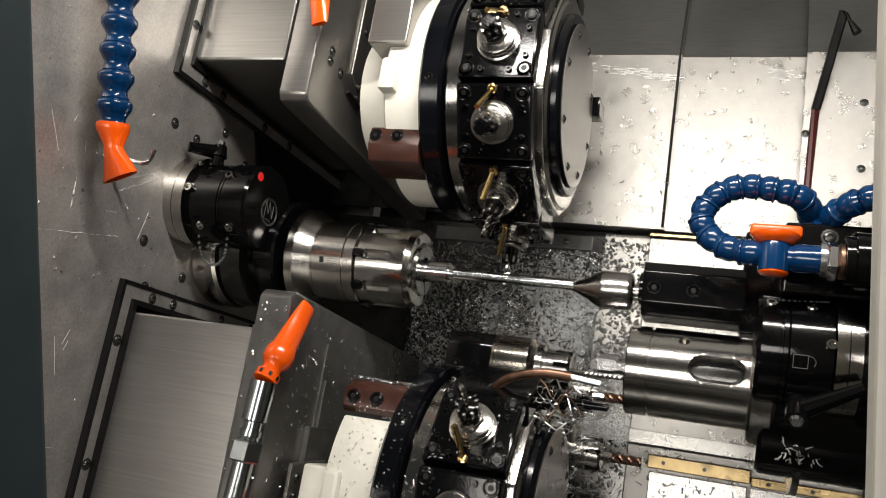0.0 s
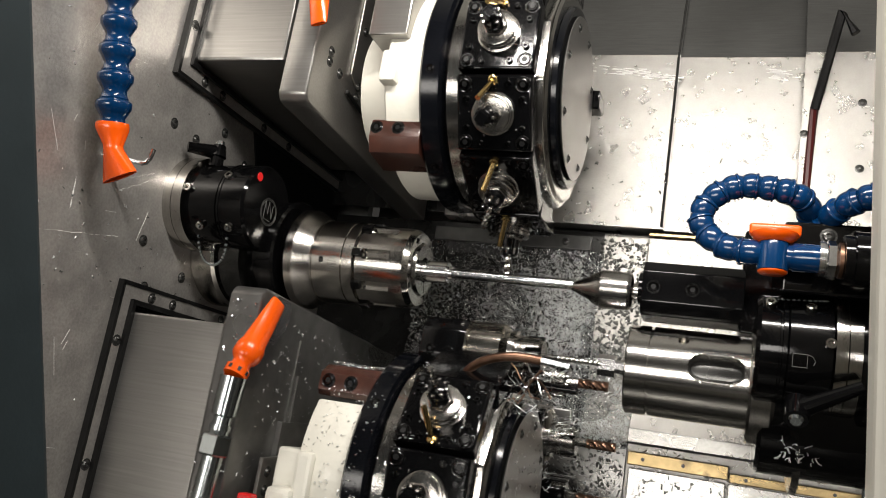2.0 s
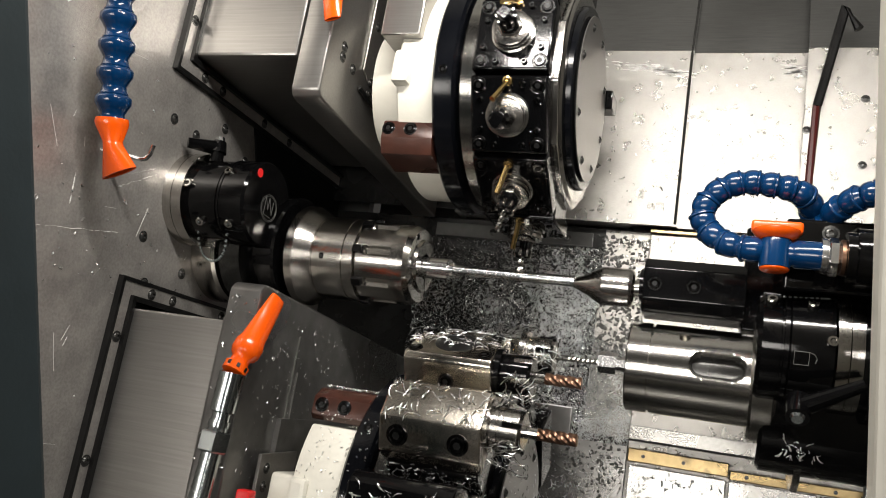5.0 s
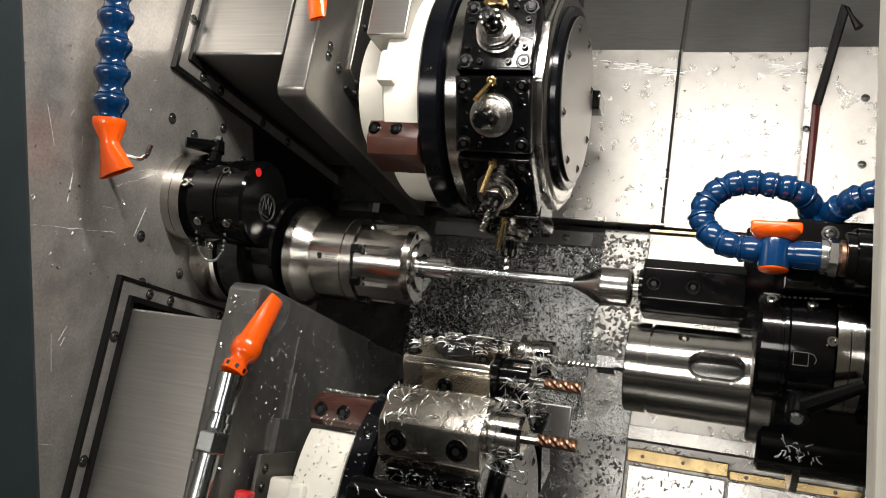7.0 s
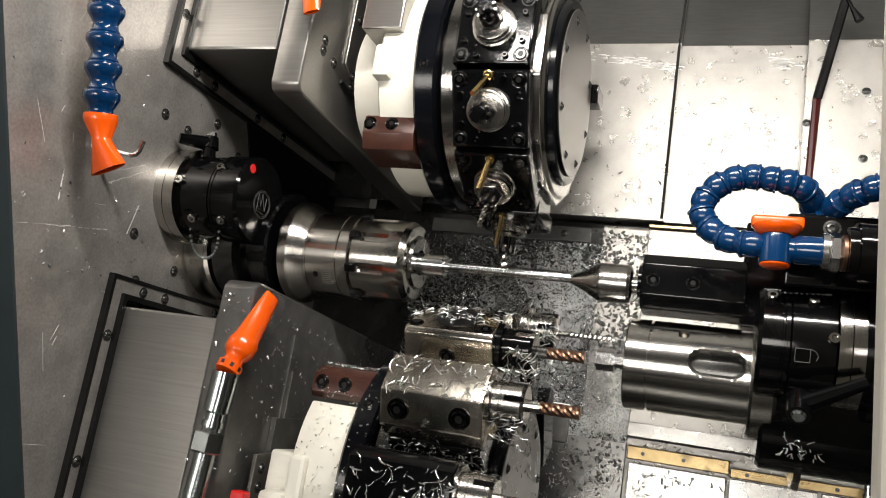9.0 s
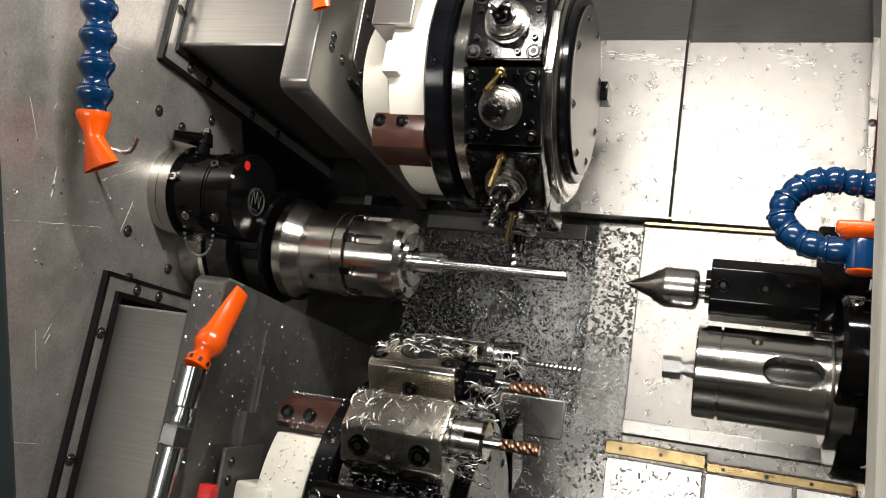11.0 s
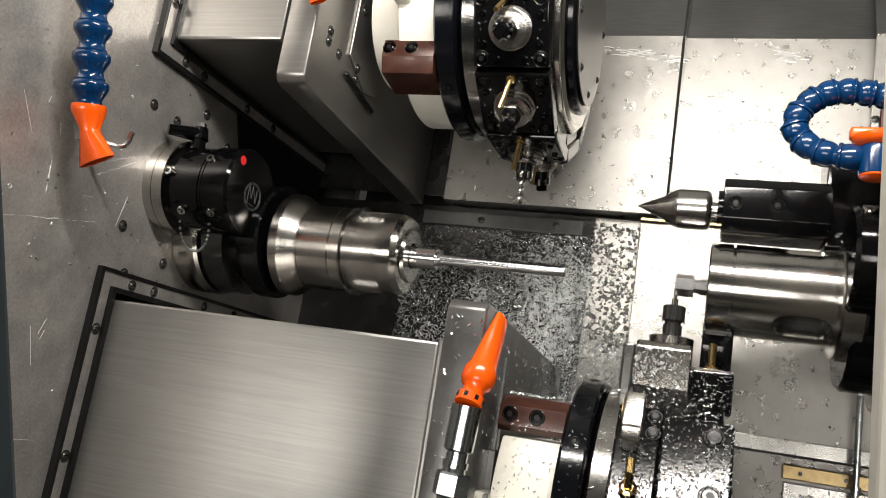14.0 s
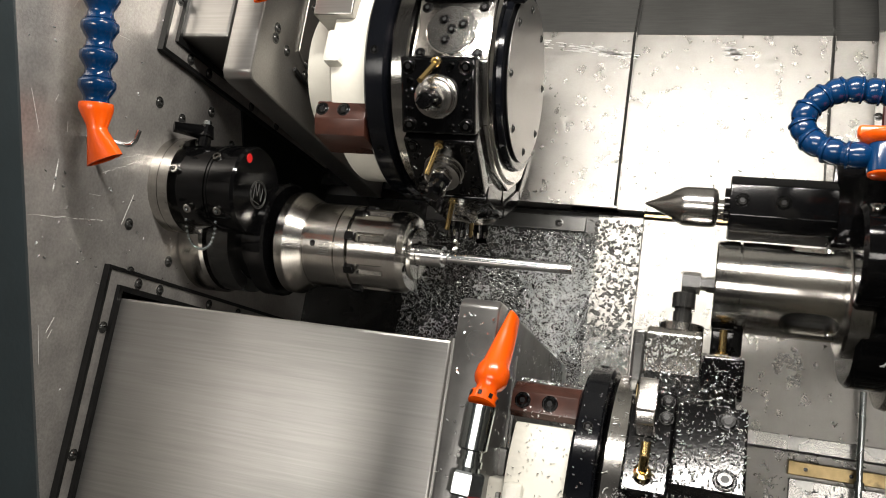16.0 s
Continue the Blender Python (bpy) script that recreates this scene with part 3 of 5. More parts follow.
def plug():
    t = thing("locking_unit", "black locking unit with steel ring, chain and red dot", "locking unit", (0, -0.093, 0.038))
    bm = bmesh.new()
    lathe(bm, [(-0.293, 0.0595), (-0.281, 0.0595), (-0.2805, 0.058), (-0.280, 0.0595), (-0.266, 0.0595), (-0.265, 0.052)], 64)
    part("mounting_ring", bm, "steel", t)
    bm = bmesh.new()
    lathe(bm, [(-0.267, 0.0515), (-0.262, 0.052), (-0.222, 0.052), (-0.2215, 0.0495), (-0.2195, 0.0495), (-0.219, 0.0535), (-0.2165, 0.0535), (-0.216, 0.0525), (-0.213, 0.0525), (-0.2125, 0.0540), (-0.184, 0.0540), (-0.1805, 0.0515), (-0.180, 0)], 64)
    b = part("body", bm, "black", t)
    bm = bmesh.new()
    lathe(bm, [(-0.1802, 0.0058), (-0.1794, 0.0055), (-0.1794, 0)], 16, at=(0, -0.030, 0.032))
    part("red_dot", bm, "red", b, "red indicator dot")
    for r in (0.0165, 0.0185):
        bm = bmesh.new()
        tube(bm, [(-0.1798, 0.004 + r * math.cos(radians(a)), -0.003 + 0.92 * r * math.sin(radians(a))) for a in range(0, 361, 15)], 0.0003, 5)
        part("emblem_ring", bm, "mark", b)
    for p, q in (((-0.006, -0.013), (-0.006, 0.009)), ((-0.006, 0.009), (0.002, -0.006)), ((0.002, -0.006), (0.002, 0.010)), ((0.002, 0.010), (0.012, -0.010)), ((0.012, -0.010), (0.012, 0.007)), ((-0.006, -0.013), (0.010, -0.014))):
        bm = bmesh.new()
        rod(bm, (-0.1798, *p), (-0.1798, *q), 0.0004, seg=5)
        part("emblem_bar", bm, "mark", b)
    for x, a in ((-0.262, 84), (-0.243, 133), (-0.202, 133), (-0.212, 62)):
        s, c = -math.sin(radians(a)), math.cos(radians(a))
        screw(b, (x, 0.0520 * s, 0.0520 * c), (0, s, c), 0.0055)
    sy, cz = -math.sin(radians(133)) * 0.0575, math.cos(radians(133)) * 0.0575
    chain_between(t, (-0.243, sy, cz), (-0.202, sy, cz), 0.046)
    lever(t, (-0.254, -0.022, 0.044), (-0.026, -0.028, -0.006), 0)
    bm = bmesh.new()       # open padlock mark
    for p, q in (((-0.246, -0.0415, 0.027), (-0.232, -0.0415, 0.027)), ((-0.246, -0.036, 0.034), (-0.232, -0.036, 0.034)), ((-0.246, -0.0415, 0.027), (-0.246, -0.036, 0.034)), ((-0.232, -0.0415, 0.027), (-0.232, -0.036, 0.034))):
        rod(bm, p, q, 0.0004, seg=5)
    part("lock_mark", bm, "mark", b)
    return t


def hose_segment(bm, a, b, r, neck=0.66):
    """One ball-and-socket link of a segmented hose."""
    a, b = Vector(a), Vector(b)
    m = Matrix.Translation(a) @ (b - a).to_track_quat("Z", "Y").to_matrix().to_4x4()
    h = (b - a).length
    lathe(bm, [(-0.08 * h, r * 0.74), (0.02 * h, r * 0.80), (0.12 * h, r * (neck + 0.04)), (0.30 * h, r * neck), (0.50 * h, r * (neck + 0.18)), (0.66 * h, r * 0.99), (0.84 * h, r), (0.90 * h, r * 0.97), (0.98 * h, r * 0.80), (1.04 * h, r * 0.6)], 28, m=m)


def wall_hose():
    t = thing("coolant_hose", "blue segmented coolant hose with orange flat nozzle beside the wall", "coolant hose", (0, 0, 0))
    pts = [Vector((-0.251 - 0.0004 * k, -0.302 - 0.0070 * k, 0.058 + 0.0283 * k)) for k in range(9)]
    for a, b in zip(pts, pts[1:]):
        bm = bmesh.new()
        hose_segment(bm, a, b, 0.0185)
        part("hose_link", bm, "blue", t)
    d = (pts[0] - pts[1]).normalized()
    bm = bmesh.new()
    across = Vector((0.9, -0.20, 0.35))
    across = (across - d * across.dot(d)).normalized()
    m = Matrix.Translation(pts[0] - d * 0.004) @ Matrix((across, d.cross(across), d)).transposed().to_4x4()
    # bent towards the spindle, its lip cut aslant
    prof = [(0.0, 0.0165, 0.0165, 0, 0), (0.004, 0.0172, 0.0172, 0, 0), (0.008, 0.0165, 0.0165, 0.0005, 0), (0.024, 0.0095, 0.0105, 0.003, 0), (0.028, 0.0105, 0.0100, 0.0042, 0.1), (0.057, 0.0235, 0.0065, 0.0155, 0.30), (0.057, 0.0215, 0.0045, 0.0155, 0.30), (0.046, 0.015, 0.003, 0.012, 0.28)]
    rings = []
    for h, ra, rb, off, cut in prof:
        rings.append([bm.verts.new(m @ Vector((off + ra * math.cos(2 * math.pi * k / 28), rb * math.sin(2 * math.pi * k / 28), h - cut * ra * math.cos(2 * math.pi * k / 28)))) for k in range(28)])
    for ra, rb in zip(rings, rings[1:]):
        for k in range(28):
            bm.faces.new((ra[k], ra[(k + 1) % 28], rb[(k + 1) % 28], rb[k]))
    bm.faces.new(rings[-1])
    bm.faces.new(rings[0][::-1])
    part("nozzle", bm, "orange", t, "orange flat-jet nozzle")
    return t


def hook():
    bm = bmesh.new()
    tube(bm, [(WALL_X - 0.001, -0.262, 0.041), (WALL_X + 0.018, -0.258, 0.039), (WALL_X + 0.035, -0.254, 0.038), (WALL_X + 0.046, -0.251, 0.0365), (WALL_X + 0.050, -0.250, 0.038), (WALL_X + 0.053, -0.249, 0.043), (WALL_X + 0.055, -0.249, 0.054)], 0.0028, 12)
    return thing("hook", "bent steel hook on the headstock wall", "hook", bm=bm, mats="alu")


CHUCK = chuck()
STOCK = stock()
nose()
plug()
wall_hose()
hook()


# ---- slides ----
def jet_nozzle(parent, base, tip, up_pipe=True):
    """Orange round-to-flat jet on a zinc hydraulic fitting."""
    base, tip = Vector(base), Vector(tip)
    d = (tip - base).normalized()
    L = (tip - base).length
    m = Matrix.Translation(base) @ d.to_track_quat("Z", "X").to_matrix().to_4x4()
    bm = bmesh.new()
    prof = [(0, 0.0152, 0.0152), (0.09, 0.0158, 0.0158), (0.10, 0.0120, 0.0120), (0.17, 0.0120, 0.0120), (0.20, 0.0158, 0.0158), (0.25, 0.0185, 0.0185), (0.35, 0.0188, 0.0188), (0.40, 0.0172, 0.0165), (0.42, 0.0165, 0.0150), (0.72, 0.0148, 0.0102), (0.97, 0.0128, 0.0048), (1.0, 0.0118, 0.0040), (1.0, 0.0100, 0.0020), (0.95, 0.009, 0.001)]
    rings = [[bm.verts.new(m @ Vector((0.86 * ra * math.cos(2 * math.pi * k / 28), 0.86 * rb * math.sin(2 * math.pi * k / 28), h * L))) for k in range(28)] for h, ra, rb in prof]
    for ra, rb in zip(rings, rings[1:]):
        for k in range(28):
            bm.faces.new((ra[k], ra[(k + 1) % 28], rb[(k + 1) % 28], rb[k]))
    bm.faces.new(rings[-1])
    bm.faces.new(rings[0][::-1])
    nz = part("nozzle", bm, "orange", parent, "orange coolant jet nozzle")
    for k in range(8):
        q = bmesh.new()
        box(q, -0.0018, 0.0018, 0.0130, 0.0137, 0.030 * L, 0.075 * L)
        part("collar_slot", q, "rubber", nz, at=m @ Matrix.Rotation(radians(45 * k + 10), 4, "Z"))
    return nz


def fitting(parent, top, d):
    top, d = Vector(top), Vector(d).normalized()
    m = Matrix.Translation(top) @ d.to_track_quat("Z", "X").to_matrix().to_4x4()
    bm = bmesh.new()
    lathe(bm, [(-0.001, 0.011), (0.0, 0.0142), (0.040, 0.0136), (0.042, 0.0105)], 32, m=m)
    f = part("sleeve", bm, "zinc", parent, "zinc plated sleeve")
    bm = bmesh.new()
    lathe(bm, [(0.042, 0.0100), (0.050, 0.0100), (0.050, 0.0118), (0.056, 0.0118), (0.056, 0.0100), (0.062, 0.0110)], 20, m=m)
    part("adapter", bm, "zinc", f)
    bm = bmesh.new()
    lathe(bm, [(0.060, 0.0145), (0.062, 0.0165), (0.080, 0.0165), (0.082, 0.0145)], 6, m=m)
    part("hex_nut", bm, "zinc", f)
    bm = bmesh.new()
    lathe(bm, [(0.082, 0.0110), (0.30, 0.0110)], 24, m=m)
    part("pipe", bm, "zinc", f)


def lower_saddle():
    t = thing("lower_slide_cover", "brushed steel slide cover box with a folded end plate", "slide cover", (0, 0, 0))
    bm = bmesh.new()
    box(bm, -0.62, -0.119, -0.1635, 0.24, -0.60, -0.1175, 0.003)
    part("box", bm, "cover", t)
    bm = bmesh.new()
    tube(bm, [(-0.1165, -0.166, -0.115), (-0.1165, -0.166, -0.6)], 0.003, 8)
    part("weld_bead", bm, "cover", t)
    bm = bmesh.new()
    prism(bm, [(-0.178, -0.60), (-0.178, -0.082), (-0.170, -0.074), (-0.160, -0.074), (0.285, -0.097), (0.285, -0.60)], -0.112, -0.072, 0.003)
    e = part("end_plate", bm, "endplate", t, "dark end plate with stepped sliding shutters")
    for i, (ya, z, x) in enumerate(((-0.075, -0.118, 0.0022), (-0.068, -0.160, 0.0044), (-0.09, -0.215, 0.0066))):
        bm = bmesh.new()
        prism(bm, [(ya, -0.6), (ya, z), (0.28, z + 0.012), (0.28, -0.6)], -0.0719, -0.072 + x)
        part("shutter", bm, "endplate", e)
    bm = bmesh.new()
    prism(bm, [(-0.13, -0.6), (-0.13, -0.255), (-0.05, -0.25), (-0.05, -0.6)], -0.0625, -0.058, 0.001)
    s = part("bracket", bm, "cover", e)
    for z in (-0.27, -0.29, -0.33):
        screw(s, (-0.058, -0.115, z), (1, 0, 0), 0.0045, "button")
    jet_nozzle(t, (-0.071, -0.200, -0.174), (-0.060, -0.160, -0.086))
    fitting(t, (-0.071, -0.200, -0.175), (-0.06, 0.0, -1))
    bm = bmesh.new()
    box(bm, -0.054, -0.038, -0.175, -0.160, -0.345, -0.290, 0.002)
    part("red_tag", bm, "red", t, "red square coolant tap")
    def spot(rnd):
        return Vector((-0.0715 + rnd.choice((0.0, 0.0022, 0.0044)), rnd.uniform(-0.16, 0.15), rnd.uniform(-0.30, -0.10))), Vector((0, 1, 0)), Vector((0, 0, 1)), Vector((1, 0, 0))
    chips("chips", e, 380, spot, seed=31, size=(0.0010, 0.0045), width=0.00028, lift=0.0003)
    chips("chips", t, 120, patch(-0.11, -0.074, -0.5, -0.08, -0.1785), seed=5, size=(0.002, 0.005))
    return t


def upper_saddle():
    t = thing("upper_slide_cover", "brushed steel upper slide cover box with a folded end plate", "slide cover", (0, 0, 0))
    bm = bmesh.new()
    box(bm, -0.62, -0.156, -0.1635, 0.24, 0.2065, 0.75, 0.004)
    part("box", bm, "cover", t)
    bm = bmesh.new()
    prism(bm, [(-0.168, 0.75), (-0.168, 0.162), (-0.162, 0.154), (-0.15, 0.152), (0.27, 0.137), (0.27, 0.75)], -0.151, -0.113, 0.003)
    e = part("end_plate", bm, "cover", t)
    bm = bmesh.new()
    prism(bm, [(-0.075, 0.75), (-0.075, 0.232), (-0.02, 0.205), (0.02, 0.215), (0.02, 0.75)], -0.1125, -0.110, 0.0008)
    s = part("bracket", bm, "cover", e)
    for y, z in ((-0.13, 0.235), (-0.13, 0.222), (-0.10, 0.22)):
        screw(e, (-0.113, y, z), (1, 0, 0), 0.0052, "button")
    for y, z in ((-0.05, 0.225), (-0.05, 0.21), (-0.06, 0.30)):
        screw(s, (-0.110, y, z), (1, 0, 0), 0.0045, "button")
    bm = bmesh.new()
    rod(bm, (-0.109, -0.080, 0.205), (-0.109, 0.012, 0.192), 0.0026, seg=8)
    part("wiper", bm, "rubber", e)
    jet_nozzle(t, (-0.118, -0.20, 0.35), (-0.094, -0.202, 0.232))
    return t


LOW_SADDLE = lower_saddle()
UP_SADDLE = upper_saddle()
UP_COVERS = [upper_cover("telescopic_cover", -0.08, 0.2715, 0.0, [(0.175, 0.412, 0.032), (0.230, 0.404, 0.016)]), upper_cover("telescopic_cover", 0.2, 0.56, 0.008, [(0.415, 0.410, 0.010)]), upper_cover("telescopic_cover", 0.5, 1.1, 0.024)]


# ---- turrets ----
def turret_housing(name, sign, at):
    """White cast housing, dark ring and brown stop block behind the turret disc. sign: 1 above the spindle, -1 below."""
    t = thing(name, "white painted turret housing with dark ring, brown stop block", "turret housing", at, group="turret housings")
    bm = bmesh.new()
    if sign > 0:
        lathe(bm, [(-0.20, 0.09), (-0.148, 0.10), (-0.147, 0.135), (-0.144, 0.138), (-0.100, 0.138), (-0.097, 0.13)], 72)
    else:
        ring = [(0.138 * math.sin(radians(k)), 0.138 * math.cos(radians(k))) for k in range(0, 360, 4)]
        prism(bm, [(y, z) for y, z in ring if z < 0.0835], -0.157, -0.097, 0.002)
    part("casting", bm, "white", t)
    bm = bmesh.new()
    box(bm, -0.156 if sign < 0 else -0.150, -0.136 if sign < 0 else -0.128, -0.146, -0.10, -0.045 if sign > 0 else -0.055, -0.004 if sign > 0 else 0.02, 0.005)
    part("lug", bm, "white", t)
    bm = bmesh.new()
    if sign > 0:
        box(bm, -0.170, -0.120, -0.150, -0.08, 0.012, 0.22, 0.002)
        box(bm, -0.20, -0.1585, -0.050, 0.05, -0.06, 0.25, 0.003)
    else:
        box(bm, -0.19, -0.1585, -0.125, 0.05, -0.25, 0.02, 0.004)
        box(bm, -0.180, -0.150, -0.155, -0.09, -0.25, -0.02, 0.006)
    part("bracket", bm, "cover" if sign > 0 else "white", t)
    bm = bmesh.new()
    lathe(bm, [(-0.097, 0.13), (-0.097, 0.149), (-0.094, 0.152), (-0.073, 0.152), (-0.0705, 0.147), (-0.069, 0.13)], 96)
    r = part("ring", bm, "ring", t)
    for k in range(8):
        a = radians(45 * k + 33)
        screw(r, (-0.084, 0.152 * math.sin(a), 0.152 * math.cos(a)), (0, math.sin(a), math.cos(a)), 0.0038, "sunk")
    if sign > 0:
        out, bolt = [(-0.106, -0.078), (-0.111, -0.081), (-0.113, -0.102), (-0.105, -0.120), (-0.055, -0.126), (-0.055, -0.078)], (-0.1122, -0.0905)
    else:
        out, bolt = [(-0.098, 0.082), (-0.104, 0.088), (-0.102, 0.108), (-0.088, 0.118), (-0.035, 0.121), (-0.035, 0.082)], (-0.104, 0.099)
    bm = bmesh.new()
    prism(bm, out, -0.163 if sign > 0 else -0.167, -0.098, 0.0012)
    b = part("stop_block", bm, "brown", t, "brown coated stop block")
    for x in (-0.155, -0.127):
        screw(b, (x, bolt[0], bolt[1]), (0, -1, 0.06), 0.0058, "sunk")
    if sign < 0:
        def spot(rnd):
            a = radians(rnd.uniform(40, 120))
            n = Vector((0, -math.sin(a), math.cos(a)))
            x = rnd.uniform(-0.155, -0.074)
            return n * (0.1385 if x < -0.098 else 0.1525) + Vector((x, 0, 0)), Vector((1, 0, 0)), n.cross(Vector((1, 0, 0))), n
        chips("chips", t, 260, spot, seed=9, size=(0.0008, 0.0035), width=0.0005, lift=0.0003)
        chips("chips", b, 90, top_patch(-0.165, -0.099, -0.088, -0.036, 0.1205), seed=8, size=(0.002, 0.006))
    return t


def radial_holder(disc, m, pipe=1, tool="drill", reach=0.0):
    """A driven radial tool holder on one face of a turret disc."""
    bm = bmesh.new()
    box(bm, -0.040, 0.040, -0.036, 0.036, 0.130, 0.152, 0.002)
    box(bm, -0.043, 0.043, -0.042, 0.042, 0.150, 0.170, 0.003)
    h = part("tool_holder", bm, "black", disc, "black square driven tool holder", m)
    for x in (-0.033, 0.033):
        for y in (-0.032, 0.032):
            screw(h, (x, y, 0.1703), (0, 0, 1), 0.0062, "sunk")
    for x, y in ((-0.032, 0.016), (0.032, 0.016), (0.032, -0.016), (-0.032, -0.016), (0.016, -0.033), (-0.016, -0.033), (0.016, 0.033)):
        screw(h, (x, y, 0.1702), (0, 0, 1), 0.0034, "cap")
    bm = bmesh.new()
    lathe(bm, [(0.168, 0.0240), (0.173, 0.0240), (0.174, 0.0212), (0.1755, 0.0212), (0.176, 0.0222), (0.179, 0.0222), (0.1795, 0.0200), (0.181, 0.0200), (0.1815, 0.0212), (0.1845, 0.0212), (0.186, 0.017)], 40, axis="Z")
    part("spindle_flange", bm, "satin", h)
    bm = bmesh.new()
    lathe(bm, [(0.184, 0.0140), (0.189, 0.0140), (0.190, 0.0128)], 6, axis="Z")
    part("hex_collar", bm, "satin", h)
    bm = bmesh.new()
    lathe(bm, [(0.189, 0.0112), (0.197, 0.0112), (0.1975, 0.0100), (0.199, 0.0100), (0.1995, 0.0112), (0.204 + reach, 0.0112), (0.209 + reach, 0.0085), (0.210 + reach, 0.005)], 24, axis="Z")
    n = part("collet_nut", bm, "black", h)
    for k in range(8):
        q = bmesh.new()
        box(q, -0.0016, 0.0016, 0.0085, 0.0116, 0.200 + reach, 0.2085 + reach, 0.0004)
        part("nut_tooth", q, "satin", n, at=Matrix.Rotation(radians(45 * k), 4, "Z"))
    bm = bmesh.new()
    r, z0, z1 = (0.0065, 0.209 + reach, 0.232 + reach) if tool == "mill" else (0.0035, 0.209 + reach, 0.240 + reach)
    if tool == "stub":
        r, z1 = 0.008, 0.217 + reach
    n = 14
    rings = []
    for i in range(n + 1):      # fluted twist
        z = z0 + (z1 - z0) * i / n
        tw = i * 0.35
        rings.append([bm.verts.new((r * (1 - 0.30 * (k % 2)) * math.cos(k * math.pi / 4 + tw), r * (1 - 0.30 * (k % 2)) * math.sin(k * math.pi / 4 + tw), z)) for k in range(8)])
    for a, b in zip(rings, rings[1:]):
        for k in range(8):
            bm.faces.new((a[k], a[(k + 1) % 8], b[(k + 1) % 8], b[k]))
    bm.faces.new(rings[-1])
    part("cutter", bm, "black" if tool == "stub" else "steel", h)
    if pipe:
        bm = bmesh.new()
        rod(bm, (0.000, pipe * 0.037, 0.170), (-0.008, pipe * 0.020, 0.203), 0.0032, seg=12)
        lathe(bm, [(0.1695, 0.0055), (0.174, 0.0055), (0.175, 0.004)], 12, at=(0, pipe * 0.037, 0), axis="Z")
        part("coolant_pipe", bm, "brass", h, "brass coolant pipe")
    return h


def axial_holder(disc, m, mat="bronze", cutter="copper", x_off=0.0, seed=1, dirty=True, tool_z=0.182, tool_y=0.015, style="block"):
    """A block holder with its tool pointing along the spindle axis."""
    bm = bmesh.new()
    x0, x1 = -0.060 + x_off, 0.045 + x_off
    if style == "block":
        prism(bm, [(-0.031, 0.166), (-0.031, 0.185), (-0.008, 0.212), (0.034, 0.212), (0.044, 0.200), (0.044, 0.166)], x0, x1, 0.0025)
        label = "oily steel block holder with chips on it"
    elif style == "angle":
        prism(bm, [(-0.036, 0.150), (-0.036, 0.208), (-0.031, 0.214), (0.036, 0.214), (0.043, 0.207), (0.043, 0.150)], x0 + 0.004, x1 - 0.004, 0.0025)
        label = "oily steel angle head with a round pocket on top"
    else:
        prism(bm, [(-0.036, 0.140), (-0.040, 0.152), (-0.036, 0.181), (-0.028, 0.196), (0.026, 0.198), (0.036, 0.190), (0.036, 0.140)], x0 - 0.006, x0 + 0.050, 0.002)
        label = "black block holder"
    h = part("tool_holder", bm, mat, disc, label, m)
    if style == "block":
        for x in (-0.040, 0.023):
            screw(h, (x + x_off, -0.0205, 0.1982), (0, -0.761, 0.649), 0.0078, "sunk")
    elif style == "angle":
        screw(h, (-0.008 + x_off, -0.0362, 0.186), (0, -1, 0), 0.0062, "sunk")
        bm = bmesh.new()       # round pocket with its rim
        lathe(bm, [(0.2135, 0.0245), (0.2146, 0.0240), (0.2146, 0.0205), (0.2142, 0.0200), (0.2142, 0)], 40, at=(-0.008 + x_off, 0.003, 0), axis="Z", mi=0)
        part("pocket", bm, "rubber", h, "dark oily round pocket")
        for x, y in ((-0.047, -0.022), (0.030, -0.022), (-0.047, 0.030), (0.030, 0.030)):
            screw(h, (x + x_off, y, 0.2142), (0, 0, 1), 0.0058, "sunk")
    else:
        for x in (-0.052, -0.030):
            screw(h, (x + x_off, -0.0392, 0.156), (0, -1, 0.1), 0.0042, "sunk")
    bm = bmesh.new()
    base_top = 0.1655 if style == "block" else 0.1495 if style == "angle" else 0.1395
    box(bm, -0.056 + x_off, 0.041 + x_off, -0.036, 0.040, 0.130, base_top, 0.003)
    part("base", bm, "black", h, "black base block")
    bm = bmesh.new()
    nut = "black" if style == "angle" else "satin"
    lathe(bm, [(0.040, 0.026), (0.047, 0.026), (0.048, 0.020), (0.051, 0.020), (0.051, 0.0215), (0.055, 0.0215), (0.0555, 0.0205), (0.0565, 0.0205), (0.057, 0.0215), (0.076, 0.0215), (0.079, 0.018), (0.079, 0.008)], 40, at=(x_off, tool_y, tool_z))
    n = part("collet_nut", bm, nut, h)
    for k in range(6):
        a = radians(60 * k + 20)
        q = bmesh.new()
        box(q, 0.060, 0.0795, -0.003, 0.003, 0.0185, 0.0220, 0.0005)
        part("nut_slot", q, "satin" if nut == "black" else "black", n, at=Matrix.Translation((x_off, tool_y, tool_z)) @ Matrix.Rotation(a, 4, "X"))
    bm = bmesh.new()
    r = 0.0062 if cutter == "copper" else 0.0032
    rod(bm, (0.077 + x_off, tool_y, tool_z), (0.092 + x_off, tool_y, tool_z), r, seg=16)
    part("shank", bm, "steel", h)
    bm = bmesh.new()
    rings, flute = [], 0.20 if cutter == "copper" else 0.0
    x0, x1 = 0.092 + x_off, (0.130 if cutter == "copper" else 0.145) + x_off
